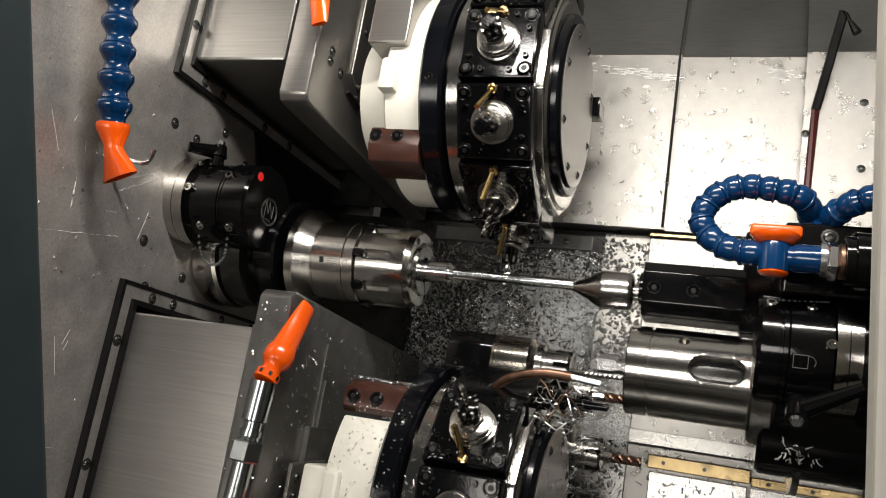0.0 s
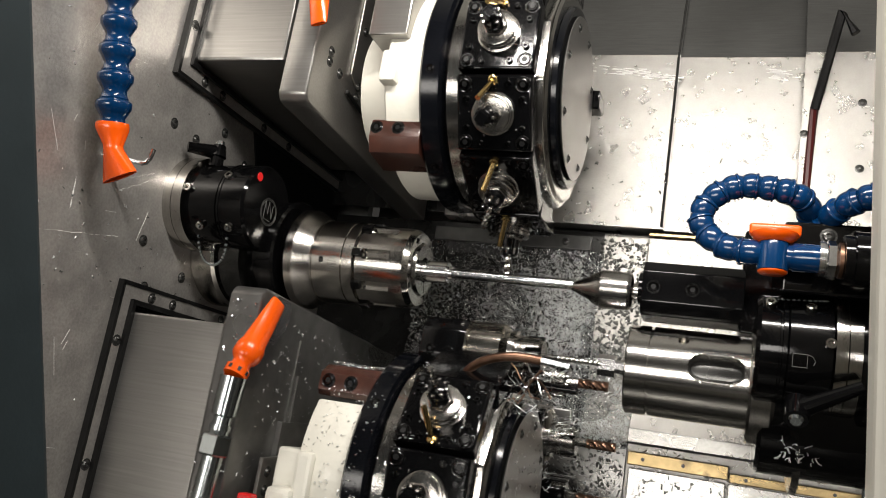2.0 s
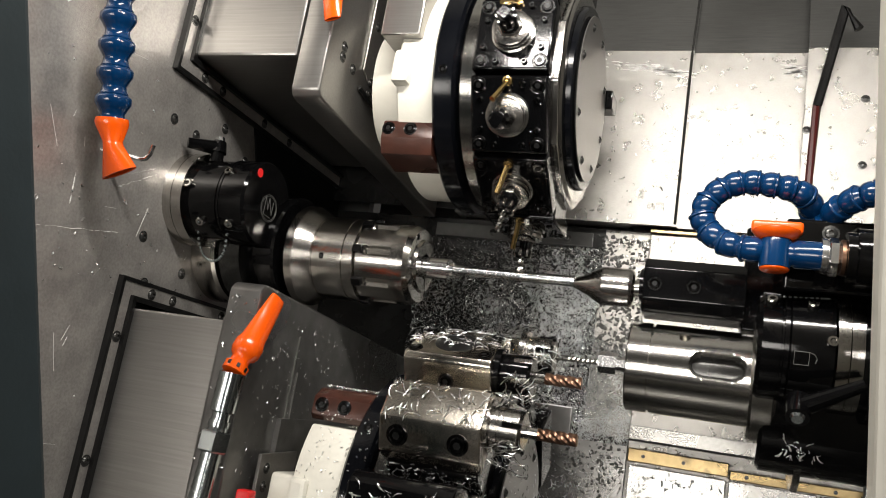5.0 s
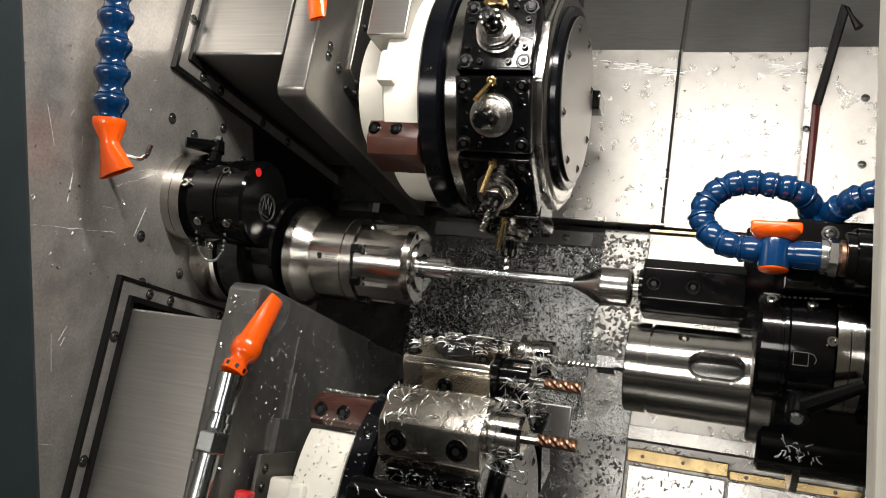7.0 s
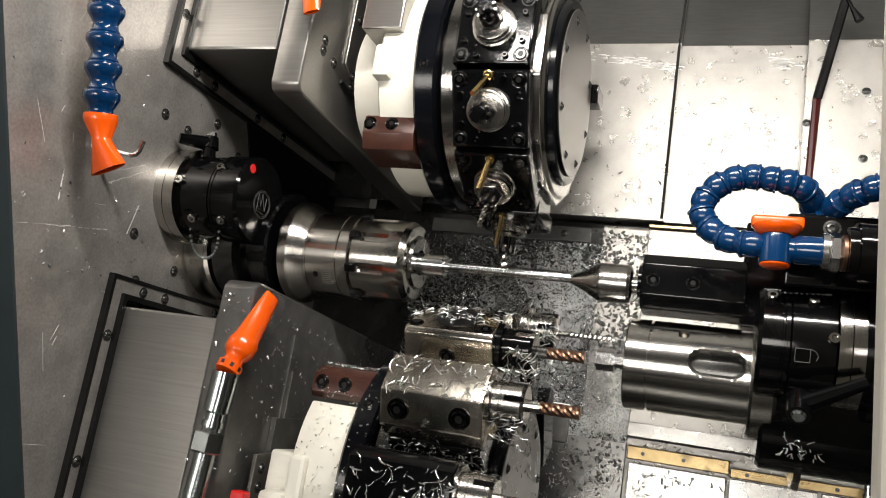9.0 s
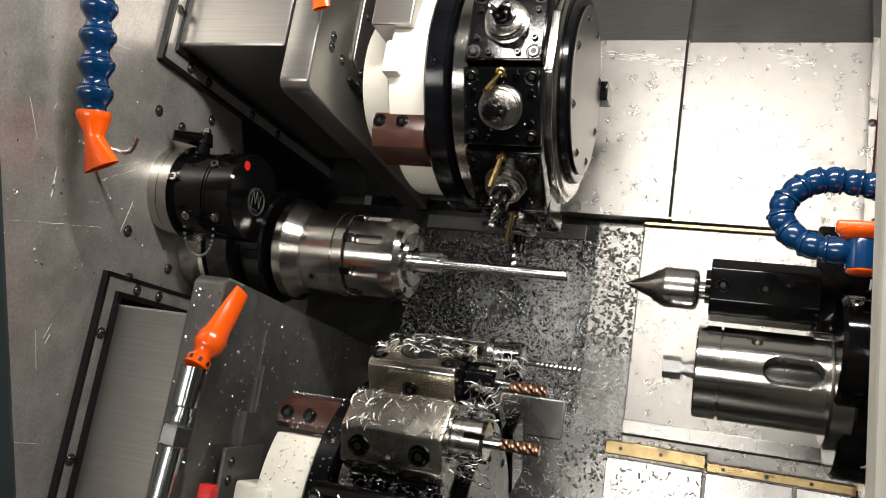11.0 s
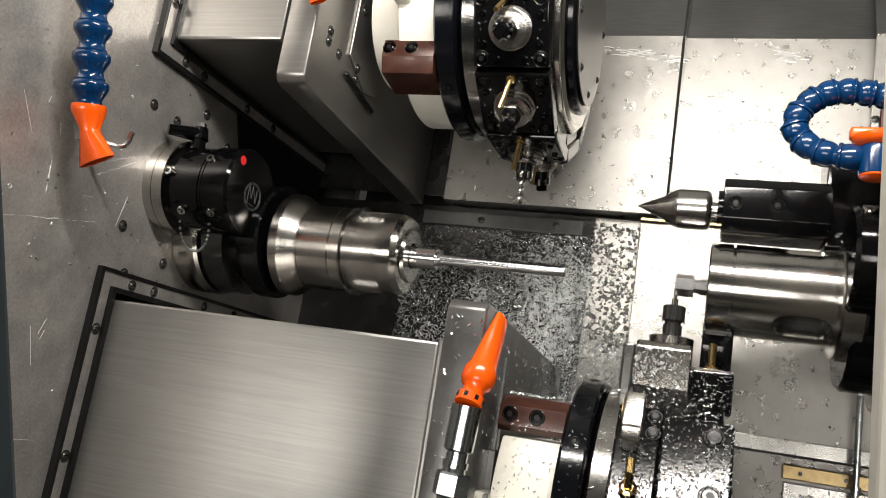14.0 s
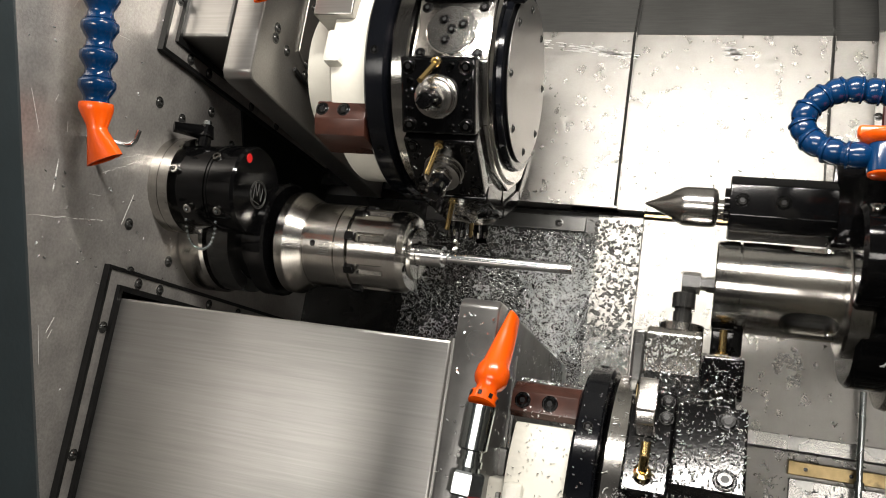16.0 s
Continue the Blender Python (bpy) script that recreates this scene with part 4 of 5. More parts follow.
    for i in range(41):
        tw = i * 0.13
        rings.append([bm.verts.new((x0 + (x1 - x0) * i / 40, tool_y + r * (1 - flute * (k % 3 == 0)) * math.cos(k * math.pi / 6 + tw), tool_z + r * (1 - flute * (k % 3 == 0)) * math.sin(k * math.pi / 6 + tw))) for k in range(12)])
    for a, b in zip(rings, rings[1:]):
        for k in range(12):
            bm.faces.new((a[k], b[k], b[(k + 1) % 12], a[(k + 1) % 12]))
    bm.faces.new(rings[-1][::-1])
    part("cutter", bm, "copper" if cutter == "copper" else "steel", h)
    if dirty:
        chips("chips", h, 60, top_patch(-0.058 + x_off, 0.045 + x_off, -0.008, 0.034, 0.2125 if style == "block" else 0.2146), seed=seed, size=(0.005, 0.015), width=0.0006, lift=0.0003)
        chips("chips", h, 55, patch(-0.06 + x_off, 0.045 + x_off, 0.135, 0.18, -0.037), seed=seed + 1, size=(0.003, 0.014), width=0.0006)
        chips("chips", h, 55, patch(0.046 + x_off, 0.085 + x_off, 0.135, 0.20, tool_y - 0.024), seed=seed + 2, size=(0.006, 0.020), width=0.0004)
        chips("chips", h, 120, top_patch(-0.06 + x_off, 0.06 + x_off, -0.045, 0.045, 0.150), seed=seed + 3, size=(0.006, 0.018), width=0.0005, lift=0.004)
    return h


def turning_holder(disc, m, seed=1, style=0):
    """A black block holder for a turning tool, wet and spotted with chips."""
    bm = bmesh.new()
    if style == 0:
        box(bm, -0.004, 0.058, -0.056, 0.030, 0.130, 0.185, 0.0025)
        box(bm, -0.046, -0.0045, -0.060, 0.046, 0.130, 0.170, 0.0025)
        top = 0.185
    else:
        box(bm, -0.045, 0.050, -0.040, 0.040, 0.130, 0.152, 0.004)
        top = 0.152
    h = part("tool_holder", bm, "black", disc, "wet black turning tool holder spotted with chips", m)
    if style == 0:
        for y in (-0.043, 0.014):
            screw(h, (0.041, y, 0.1853), (0, 0, 1), 0.0072, "sunk")
        for y in (0.036, 0.018):
            screw(h, (-0.0120, y, 0.1703), (0, 0, 1), 0.0055, "sunk")
        bm = bmesh.new()       # square shank with a slanted insert seat
        prism(bm, [(-0.004, 0.170), (-0.004, 0.190), (0.006, 0.198), (0.040, 0.200), (0.050, 0.186), (0.050, 0.170)], -0.039, -0.021, 0.002)
        k = part("tool_shank", bm, "satin", h, "steel turning tool with a seated insert")
        bm = bmesh.new()
        box(bm, -0.0405, -0.0395, 0.020, 0.034, 0.184, 0.197, 0.0003)
        part("insert", bm, "worn", k)
        bm = bmesh.new()
        tube(bm, [(-0.027, -0.042, 0.169), (-0.027, -0.041, 0.180), (-0.026, -0.034, 0.190), (-0.026, -0.024, 0.196)], 0.0042, 12)
        lathe(bm, [(0.0, 0.008), (0.005, 0.008), (0.007, 0.005)], 16, m=aim((-0.027, -0.042, 0.170), (0, 0, 1)))
        part("coolant_pipe", bm, "brass", h, "brass coolant nozzle")
        chips("chips", h, 290, top_patch(-0.003, 0.057, -0.054, 0.029, top + 0.0003), seed=seed, size=(0.0012, 0.0042), width=0.0006, lift=0.0005)
        chips("chips", h, 160, top_patch(-0.045, -0.006, -0.058, 0.044, 0.1703), seed=seed + 5, size=(0.0012, 0.0042), width=0.0006, lift=0.0005)
        chips("chips", h, 130, patch(-0.05, 0.055, 0.135, 0.182, -0.0605), seed=seed + 1, size=(0.0015, 0.004), width=0.0005)
    else:
        chips("chips", h, 160, top_patch(-0.044, 0.049, -0.038, 0.038, top + 0.0003), seed=seed, size=(0.0015, 0.005), width=0.0006)
    return h


def probe_holder(disc, m, seed=1):
    """A tall angle-head holder with a small radial cutter."""
    bm = bmesh.new()
    prism(bm, [(-0.040, 0.130), (-0.040, 0.192), (-0.034, 0.199), (0.036, 0.199), (0.040, 0.195), (0.040, 0.130)], -0.044, 0.014, 0.003)
    h = part("tool_holder", bm, "satin", disc, "steel tool holder with a small radial milling cutter", m)
    bm = bmesh.new()
    box(bm, -0.058, -0.0445, -0.034, 0.034, 0.130, 0.194, 0.003)
    part("side_plate", bm, "darkplate", h)
    bm = bmesh.new()
    box(bm, 0.0145, 0.057, -0.042, 0.036, 0.130, 0.174, 0.003)
    part("block", bm, "black", h)
    bm = bmesh.new()
    prism(bm, [(-0.004, 0.174), (-0.010, 0.205), (-0.006, 0.226), (0.004, 0.232), (0.012, 0.224), (0.030, 0.220), (0.032, 0.174)], 0.022, 0.054, 0.002)
    part("turning_tool", bm, "black", h, "wet black turning tool")
    bm = bmesh.new()
    lathe(bm, [(0.198, 0.024), (0.208, 0.024), (0.209, 0.022)], 32, at=(-0.010, 0, 0), axis="Z")
    part("flange", bm, "satin", h)
    bm = bmesh.new()
    lathe(bm, [(0.208, 0.0105), (0.222, 0.0105), (0.223, 0.009), (0.226, 0.009), (0.227, 0.0125), (0.243, 0.0125), (0.244, 0.011), (0.244, 0.004)], 24, at=(-0.010, 0, 0), axis="Z")
    part("collet_nut", bm, "darkplate", h)
    bm = bmesh.new()
    lathe(bm, [(0.243, 0.0038), (0.252, 0.0038), (0.252, 0.0020), (0.264, 0.0020), (0.264, 0)], 14, at=(-0.010, 0, 0), axis="Z")
    part("cutter", bm, "steel", h)
    bm = bmesh.new()
    rod(bm, (0.034, -0.024, 0.174), (0.034, -0.022, 0.204), 0.0042, seg=12)
    lathe(bm, [(0.0, 0.008), (0.005, 0.008), (0.007, 0.005)], 16, m=aim((0.034, -0.024, 0.1738), (0, 0, 1)))
    part("coolant_pipe", bm, "brass", h, "brass coolant nozzle")
    chips("chips", h, 120, top_patch(0.015, 0.056, -0.040, -0.006, 0.1745), seed=seed + 7, size=(0.0015, 0.004), width=0.0006)
    chips("chips", h, 330, patch(-0.044, 0.013, 0.14, 0.192, -0.0405), seed=seed, size=(0.0012, 0.004), width=0.0006)
    chips("chips", h, 160, patch(0.014, 0.056, 0.132, 0.172, -0.0425), seed=seed + 9, size=(0.0012, 0.003), width=0.0004)
    return h


def disc_body(t):
    bm = bmesh.new()
    lathe(bm, [(-0.068, 0.10), (-0.068, 0.142), (-0.065, 0.144), (-0.048, 0.144), (-0.046, 0.141)], 96)
    part("index_ring", bm, "steel", t)
    bm = bmesh.new()
    k = [Matrix.Rotation(radians(30 * i + 15), 4, "X") @ Vector((0, 0, 0.1345 / math.cos(radians(15)))) for i in range(12)]
    prism(bm, [(v.y, v.z) for v in k], -0.044, 0.047, 0.002)
    part("drum", bm, "steel", t)
    bm = bmesh.new()
    lathe(bm, [(0.042, 0.10), (0.0472, 0.131), (0.0500, 0.127), (0.0500, 0.115)], 96)
    part("front_ring", bm, "steel", t)
    bm = bmesh.new()
    lathe(bm, [(0.046, 0.09), (0.0505, 0.114), (0.0560, 0.113), (0.0575, 0.111), (0.0575, 0.103)], 96)
    part("dark_ring", bm, "ring", t)
    bm = bmesh.new()
    lathe(bm, [(0.055, 0.09), (0.0605, 0.102), (0.0612, 0.1015), (0.0612, 0)], 96)
    c = part("cover_plate", bm, "cover", t, "flat steel cover plate with screws")
    for i in range(8):
        a = radians(45 * i + 12)
        screw(c, (0.0612, 0.088 * math.sin(a), 0.088 * math.cos(a)), (1, 0, 0), 0.0042, "button")


def station(deg):
    return Matrix.Rotation(radians(deg), 4, "X")


def upper_disc(at):
    t = thing("upper_turret_disc", "twelve-station turret disc with black driven tool holders", "turret", at)
    disc_body(t)
    for a, tool, pipe in ((0, "drill", 1), (30, "drill", 1), (60, "stub", 1), (90, "stub", 1), (120, "drill", 1), (150, "stub", 1), (180, "stub", 1), (240, "drill", 1)):
        h = radial_holder(t, station(180 - a), pipe, tool)
        chips("chips", h, 24, top_patch(-0.042, 0.042, -0.041, 0.041, 0.1702), seed=180 + a, size=(0.0006, 0.003), width=0.0004, lift=0.0003)
    for a in (257,):
        bm = bmesh.new()
        box(bm, -0.040, 0.050, -0.030, 0.030, 0.130, 0.160, 0.003)
        prism(bm, [(-0.036, 0.105), (-0.030, 0.150), (-0.008, 0.150), (-0.010, 0.105)], 0.050, 0.070, 0.002)
        h = part("tool_holder", bm, "black", t, "black turning tool holder", station(180 - a))
        screw(h, (0.02, 0.0, 0.1602), (0, 0, 1), 0.006, "sunk")
    bm = bmesh.new()       # bare station with its round blanking plug
    lathe(bm, [(0.134, 0.030), (0.1365, 0.030), (0.137, 0.029), (0.137, 0)], 40, axis="Z")
    p = part("blanking_plug", bm, "steel", t, at=station(180 - 210))
    for x, y in ((0.0, 0.0), (0.013, 0.006), (-0.010, 0.012), (-0.006, -0.013)):
        screw(p, (x, y, 0.137), (0, 0, 1), 0.0045, "sunk")
    for x in (-0.034, 0.034):
        for y in (-0.028, 0.028):
            screw(p, (x, y, 0.1346), (0, 0, 1), 0.0045, "sunk")
    return t


def lower_disc(at):
    t = thing("lower_turret_disc", "twelve-station turret disc with drills, block holders and chips", "turret", at)
    disc_body(t)
    h = axial_holder(t, station(0), "black", "drill", -0.012, 20, dirty=False, tool_z=0.166, tool_y=-0.012, style="motor")
    bm = bmesh.new()
    lathe(bm, [(-0.016, 0.030), (-0.016, 0.033), (-0.013, 0.033), (-0.0125, 0.0305), (-0.011, 0.0305), (-0.0105, 0.032), (0.026, 0.032), (0.0285, 0.029), (0.0285, 0.022)], 48, at=(-0.006, -0.012, 0.166))
    part("gear_case", bm, "bronze", h, "straw coloured round gear case")
    bm = bmesh.new()
    box(bm, -0.045, 0.045, -0.040, 0.040, 0.130, 0.160, 0.003)
    h = part("tool_holder", bm, "black", t, "black base holder with a bent coolant pipe", station(30))
    bm = bmesh.new()
    tube(bm, [(-0.004, -0.012, 0.150), (0.001, -0.012, 0.158), (0.008, -0.011, 0.165), (0.017, -0.010, 0.171), (0.028, -0.008, 0.175), (0.041, -0.006, 0.178), (0.055, -0.004, 0.179), (0.068, -0.002, 0.178), (0.080, 0.0, 0.176)], 0.0050, 16)
    p = part("coolant_pipe", bm, "copper", h, "bent copper coolant pipe")
    bm = bmesh.new()
    for dy in (-0.0026, 0.0026):
        rod(bm, (0.076, dy, 0.177), (0.110, 0.004 + dy, 0.171), 0.0024, seg=10)
    part("pipe_end", bm, "zinc", p)
    bm = bmesh.new()
    rod(bm, (-0.010, -0.012, 0.142), (0.000, -0.012, 0.157), 0.0075, seg=6)
    part("pipe_nut", bm, "zinc", p)
    bm = bmesh.new()
    lathe(bm, [(0.045, 0.012), (0.060, 0.012), (0.061, 0.010), (0.074, 0.010), (0.076, 0.005), (0.118, 0.0042), (0.120, 0.0)], 20, at=(0, 0.01, 0.142))
    part("drill", bm, "black", h, "dark drill in a short chuck")
    rnd = random.Random(45)
    for k in range(7):       # tangled copper-coloured swarf
        bm = bmesh.new()
        a0, w = Vector((rnd.uniform(0.048, 0.060), rnd.uniform(-0.03, 0.0), rnd.uniform(0.140, 0.158))), rnd.uniform(0.0005, 0.0012)
        pts = [a0 + Vector((0.006 * i, rnd.uniform(-0.004, 0.004), -0.020 * math.sin(i * 0.55 + k) + rnd.uniform(-0.003, 0.003))) for i in range(7)]
        tube(bm, pts, w, 6)
        part("swarf_strand", bm, "copper" if k % 2 else "chip", h)
    chips("chips", h, 55, patch(0.04, 0.11, 0.12, 0.17, -0.02), seed=44, size=(0.004, 0.014), width=0.0004)
    for k in (60, 90):
        h = radial_holder(t, station(k), -1, "drill" if k == 60 else "stub")
        chips("chips", h, 45, top_patch(-0.042, 0.042, -0.041, 0.041, 0.1702), seed=80 + k, size=(0.001, 0.005), width=0.0005, lift=0.0004)

    def spot(rnd):
        a, x = rnd.uniform(0, 6.283), rnd.choice((-0.056, 0.0505))
        q = Vector((0, -math.sin(a), math.cos(a)))
        if x > 0:
            return q * rnd.uniform(0.03, 0.10) + Vector((0.0614, 0, 0)), q, q.cross(Vector((1, 0, 0))), Vector((1, 0, 0))
        return q * 0.1445 + Vector((x + rnd.uniform(-0.008, 0.008), 0, 0)), Vector((1, 0, 0)), q.cross(Vector((1, 0, 0))), q
    chips("chips", t, 260, spot, seed=91, size=(0.0015, 0.008), width=0.0005, lift=0.0005)
    for k, (b, c, st, tz, ty) in enumerate(((-120, "steel", "block", 0.196, 0.0), (-90, "copper", "angle", 0.190, -0.006), (-60, "copper", "block", 0.182, 0.015), (-30, "copper", "block", 0.182, 0.015))):
        axial_holder(t, station(b), "black" if b == -30 else "bronze", c, 0.010 if b == -60 else 0.0, 30 + 4 * k, tool_z=tz, tool_y=ty, style=st)
    probe_holder(t, station(120), 60)
    turning_holder(t, station(150), 62, 1)
    turning_holder(t, station(180), 64, 0)
    turning_holder(t, station(210), 66, 1)
    return t


UP0, LOW0 = Vector((0.113, 0, 0.225)), Vector((0.142, 0, -0.272))
UP_HOUSING = turret_housing("upper_turret_housing", 1, UP0)
LOW_HOUSING = turret_housing("lower_turret_housing", -1, LOW0)
UP_DISC = upper_disc(UP0)
LOW_DISC = lower_disc(LOW0)


# ---- counter spindle with the tailstock centre ----
def sleeve(z):
    """A turned sleeve with oblong windows let into it."""
    holes = [(84, 0.3655, 0.0285, 0.0145), (48, 0.330, 0.0, 0.0055), (204, 0.3655, 0.0285, 0.0145), (324, 0.3655, 0.0285, 0.0145)]
    xs = [0.271, 0.271, 0.2725] + [0.2945, 0.295, 0.2968, 0.2973] + [0.2985 + 0.0009 * i for i in range(111)] + [0.3985]
    rs = [0.012, 0.0485, 0.050, 0.050, 0.0470, 0.0470, 0.050] + [0.050] * 112
    bm, seg, rings = bmesh.new(), 240, []
    for i, (x, rad) in enumerate(zip(xs, rs)):
        ring = []
        for k in range(seg):
            a = 2 * math.pi * k / seg
            rr = rad
            if i > 6:
                for deg, cx, half, w in holes:
                    d = (math.degrees(a) - deg + 180) % 360 - 180
                    y = radians(d) * 0.05
                    ex = max(0.0, abs(x - cx) - half + w)
                    inside = w - math.hypot(ex, y) if half else w - math.hypot(x - cx, y)
                    if inside > 0:
                        rr = 0.050 - min(0.014, inside * 6.0)
            ring.append(bm.verts.new((x, -rr * math.sin(a), z + rr * math.cos(a))))
        rings.append(ring)
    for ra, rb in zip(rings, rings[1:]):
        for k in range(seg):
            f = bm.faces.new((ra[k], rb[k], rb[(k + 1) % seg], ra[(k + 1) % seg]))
            # window floors take darker steel: the shade inside them is put into the colour
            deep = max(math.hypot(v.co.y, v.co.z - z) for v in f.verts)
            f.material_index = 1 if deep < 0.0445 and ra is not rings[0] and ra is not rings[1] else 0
    bm.faces.new(rings[0])
    bmesh.ops.recalc_face_normals(bm, faces=bm.faces[:])
    return bm


def counter_spindle():
    t = thing("counter_spindle", "black counter spindle head with live centre and polished collet sleeve", "counter spindle", (0, 0, 0))
    bm = bmesh.new()
    lathe(bm, [(0.1865, 0), (0.1870, 0.0006), (0.2185, 0.0150), (0.2185, 0.0165), (0.2300, 0.0222), (0.2325, 0.0226), (0.262, 0.0226), (0.266, 0.0205), (0.268, 0.015), (0.268, 0.010), (0.276, 0.010)], 40, at=(0, 0, -0.005))
    part("live_centre", bm, "satin", t, "worn steel live centre")
    bm = bmesh.new()
    lathe(bm, [(0.274, 0.013), (0.274, 0.019), (0.279, 0.019)], 32)
    prism(bm, [(-0.031, -0.020), (-0.031, 0.016), (-0.020, 0.028), (0.028, 0.028), (0.028, -0.034), (-0.022, -0.034)], 0.279, 0.388, 0.002)
    h = part("centre_holder", bm, "black", t, "black square centre holder")
    for x in (0.292, 0.334):
        screw(h, (x, -0.0310, -0.003), (0, -1, 0), 0.0058, "sunk")
    bm = bmesh.new()
    box(bm, 0.384, 0.50, -0.005, 0.06, -0.040, 0.078, 0.004)
    b = part("bracket", bm, "black", t, "black holder bracket")
    for x in (0.462, 0.478):
        screw(b, (x, -0.005, 0.066), (0, -1, 0), 0.0045, "cap")
    z = -0.0935
    bm = bmesh.new()
    lathe(bm, [(0.237, 0.0), (0.237, 0.0125), (0.2565, 0.0125), (0.2565, 0.0075), (0.263, 0.0075), (0.263, 0.009), (0.272, 0.009)], 6, at=(0, 0, z))
    part("part_in_collet", bm, "alu", t, "bright hexagonal part in the collet")
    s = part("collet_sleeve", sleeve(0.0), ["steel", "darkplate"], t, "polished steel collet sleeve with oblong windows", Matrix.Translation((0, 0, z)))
    bm = bmesh.new()
    lathe(bm, [(0.3982, 0.050), (0.3982, 0.062), (0.401, 0.064), (0.420, 0.064), (0.424, 0.060)], 80, at=(0, 0, z))
    c = part("collar", bm, "satin", t, "steel collar with engraved marks")
    for k in range(10):
        q = bmesh.new()
        box(q, 0.405, 0.4155, -0.0009, 0.0009, 0.0637, 0.0644)
        part("engraved_bar", q, "mark", c, at=Matrix.Translation((0, 0, z)) @ Matrix.Rotation(radians(-10 + 5.0 * k), 4, "X"))
    bm = bmesh.new()
    lathe(bm, [(0.41, 0.05), (0.41, 0.078), (0.414, 0.082), (0.52, 0.082), (0.52, 0.075), (0.65, 0.075)], 80, at=(0, 0.03, z - 0.01))
    part("spindle_head", bm, "black", t, "black spindle head")
    bm = bmesh.new()
    lathe(bm, [(0.44, 0.04), (0.448, 0.066), (0.448, 0.070), (0.455, 0.072)], 64, at=(0, 0.05, z - 0.038))
    part("seal_disc", bm, "satin", t)
    # locking unit beside the sleeve
    o = (0, -0.060, -0.062)
    bm = bmesh.new()
    lathe(bm, [(0.400, 0.03), (0.400, 0.050), (0.404, 0.054), (0.421, 0.054), (0.4215, 0.0525), (0.4235, 0.0525), (0.424, 0.0545), (0.428, 0.0545), (0.4285, 0.053), (0.430, 0.0545), (0.468, 0.0545), (0.469, 0.05)], 64, at=o)
    b = part("locking_body", bm, "black", t, "black locking body")
    bm = bmesh.new()
    lathe(bm, [(0.469, 0.05), (0.4695, 0.0595), (0.480, 0.0595), (0.4805, 0.058), (0.481, 0.0595), (0.492, 0.0595), (0.493, 0.05)], 64, at=o)
    part("mounting_ring", bm, "steel", t)
    bm = bmesh.new()
    lathe(bm, [(0.493, 0.05), (0.493, 0.056), (0.499, 0.056), (0.499, 0.066), (0.56, 0.066)], 64, at=o)
    part("rear_ring", bm, "black", t)
    for x, a in ((0.411, 47), (0.448, 48), (0.465, 88), (0.465, -40)):
        s_, c_ = -math.sin(radians(a)), math.cos(radians(a))
        screw(b, (x, o[1] + 0.0545 * s_, o[2] + 0.0545 * c_), (0, s_, c_), 0.0055)
    chain_between(t, (0.407, -0.0965, -0.0185), (0.462, -0.094, -0.0150), 0.0, 17)
    bm = bmesh.new()
    rod(bm, (0.440, -0.112, -0.118), (0.438, -0.128, -0.135), 0.012, 0.0105, 20)
    rod(bm, (0.438, -0.120, -0.126), (0.492, -0.128, -0.098), 0.0095, 0.0055, 16)
    l = part("clamp_lever", bm, "black", t, "black clamping lever")
    bm = bmesh.new()
    rod(bm, (0.438, -0.128, -0.135), (0.4378, -0.130, -0.137), 0.007, 0.005, 16)
    part("lever_cap", bm, "zinc", l)
    bm = bmesh.new()       # open padlock mark
    lo, hi = (-0.1106, -0.0845), (-0.1142, -0.0725)
    for p, q in (((0.433, *lo), (0.446, *lo)), ((0.433, *hi), (0.446, *hi)), ((0.433, *lo), (0.433, *hi)), ((0.446, *lo), (0.446, *hi)), ((0.446, *hi), (0.4505, -0.1138, -0.0740)), ((0.4505, -0.1138, -0.0740), (0.453, -0.1128, -0.0780)), ((0.453, -0.1128, -0.0780), (0.4515, -0.1116, -0.0820))):
        rod(bm, p, q, 0.00032, seg=5)
    part("lock_mark", bm, "mark", b)
    chips("chips", b, 26, patch(0.425, 0.465, -0.175, -0.150, -0.074), seed=71, size=(0.003, 0.008), width=0.0006)
    bm = bmesh.new()
    o = (0, -0.13, 0.017)
    lathe(bm, [(0.4695, 0.02), (0.4695, 0.0245), (0.477, 0.0245), (0.478, 0.0285), (0.56, 0.0285)], 48, at=o)
    box(bm, 0.500, 0.545, -0.125, 0.05, -0.005, 0.070, 0.003)
    part("hose_manifold", bm, "black", t, "black round hose manifold")
    bm = bmesh.new()
    box(bm, 0.4190, 0.545, -0.104, 0.05, -0.012, 0.0610, 0.003)
    k = part("manifold_block", bm, "black", t, "black coolant manifold block")
    for x in (0.459, 0.485):
        screw(k, (x, -0.104, 0.0475), (0, -1, 0), 0.0060, "button")
    bm = bmesh.new()
    lathe(bm, [(0.4480, 0.0130), (0.4485, 0.0172), (0.4530, 0.0172), (0.4535, 0.0160), (0.4545, 0.0160)], 30, at=o)
    lathe(bm, [(0.4545, 0.0165), (0.4560, 0.0190), (0.4625, 0.0190), (0.4640, 0.0165), (0.4690, 0.0150)], 6, at=o)
    part("hex_adapter", bm, "alu", t, "bright hexagonal adapter")
    bm = bmesh.new()
    lathe(bm, [(0.4655, 0.0170), (0.4690, 0.0170)], 24, at=o)
    part("copper_washer", bm, "copper", t)
    return t


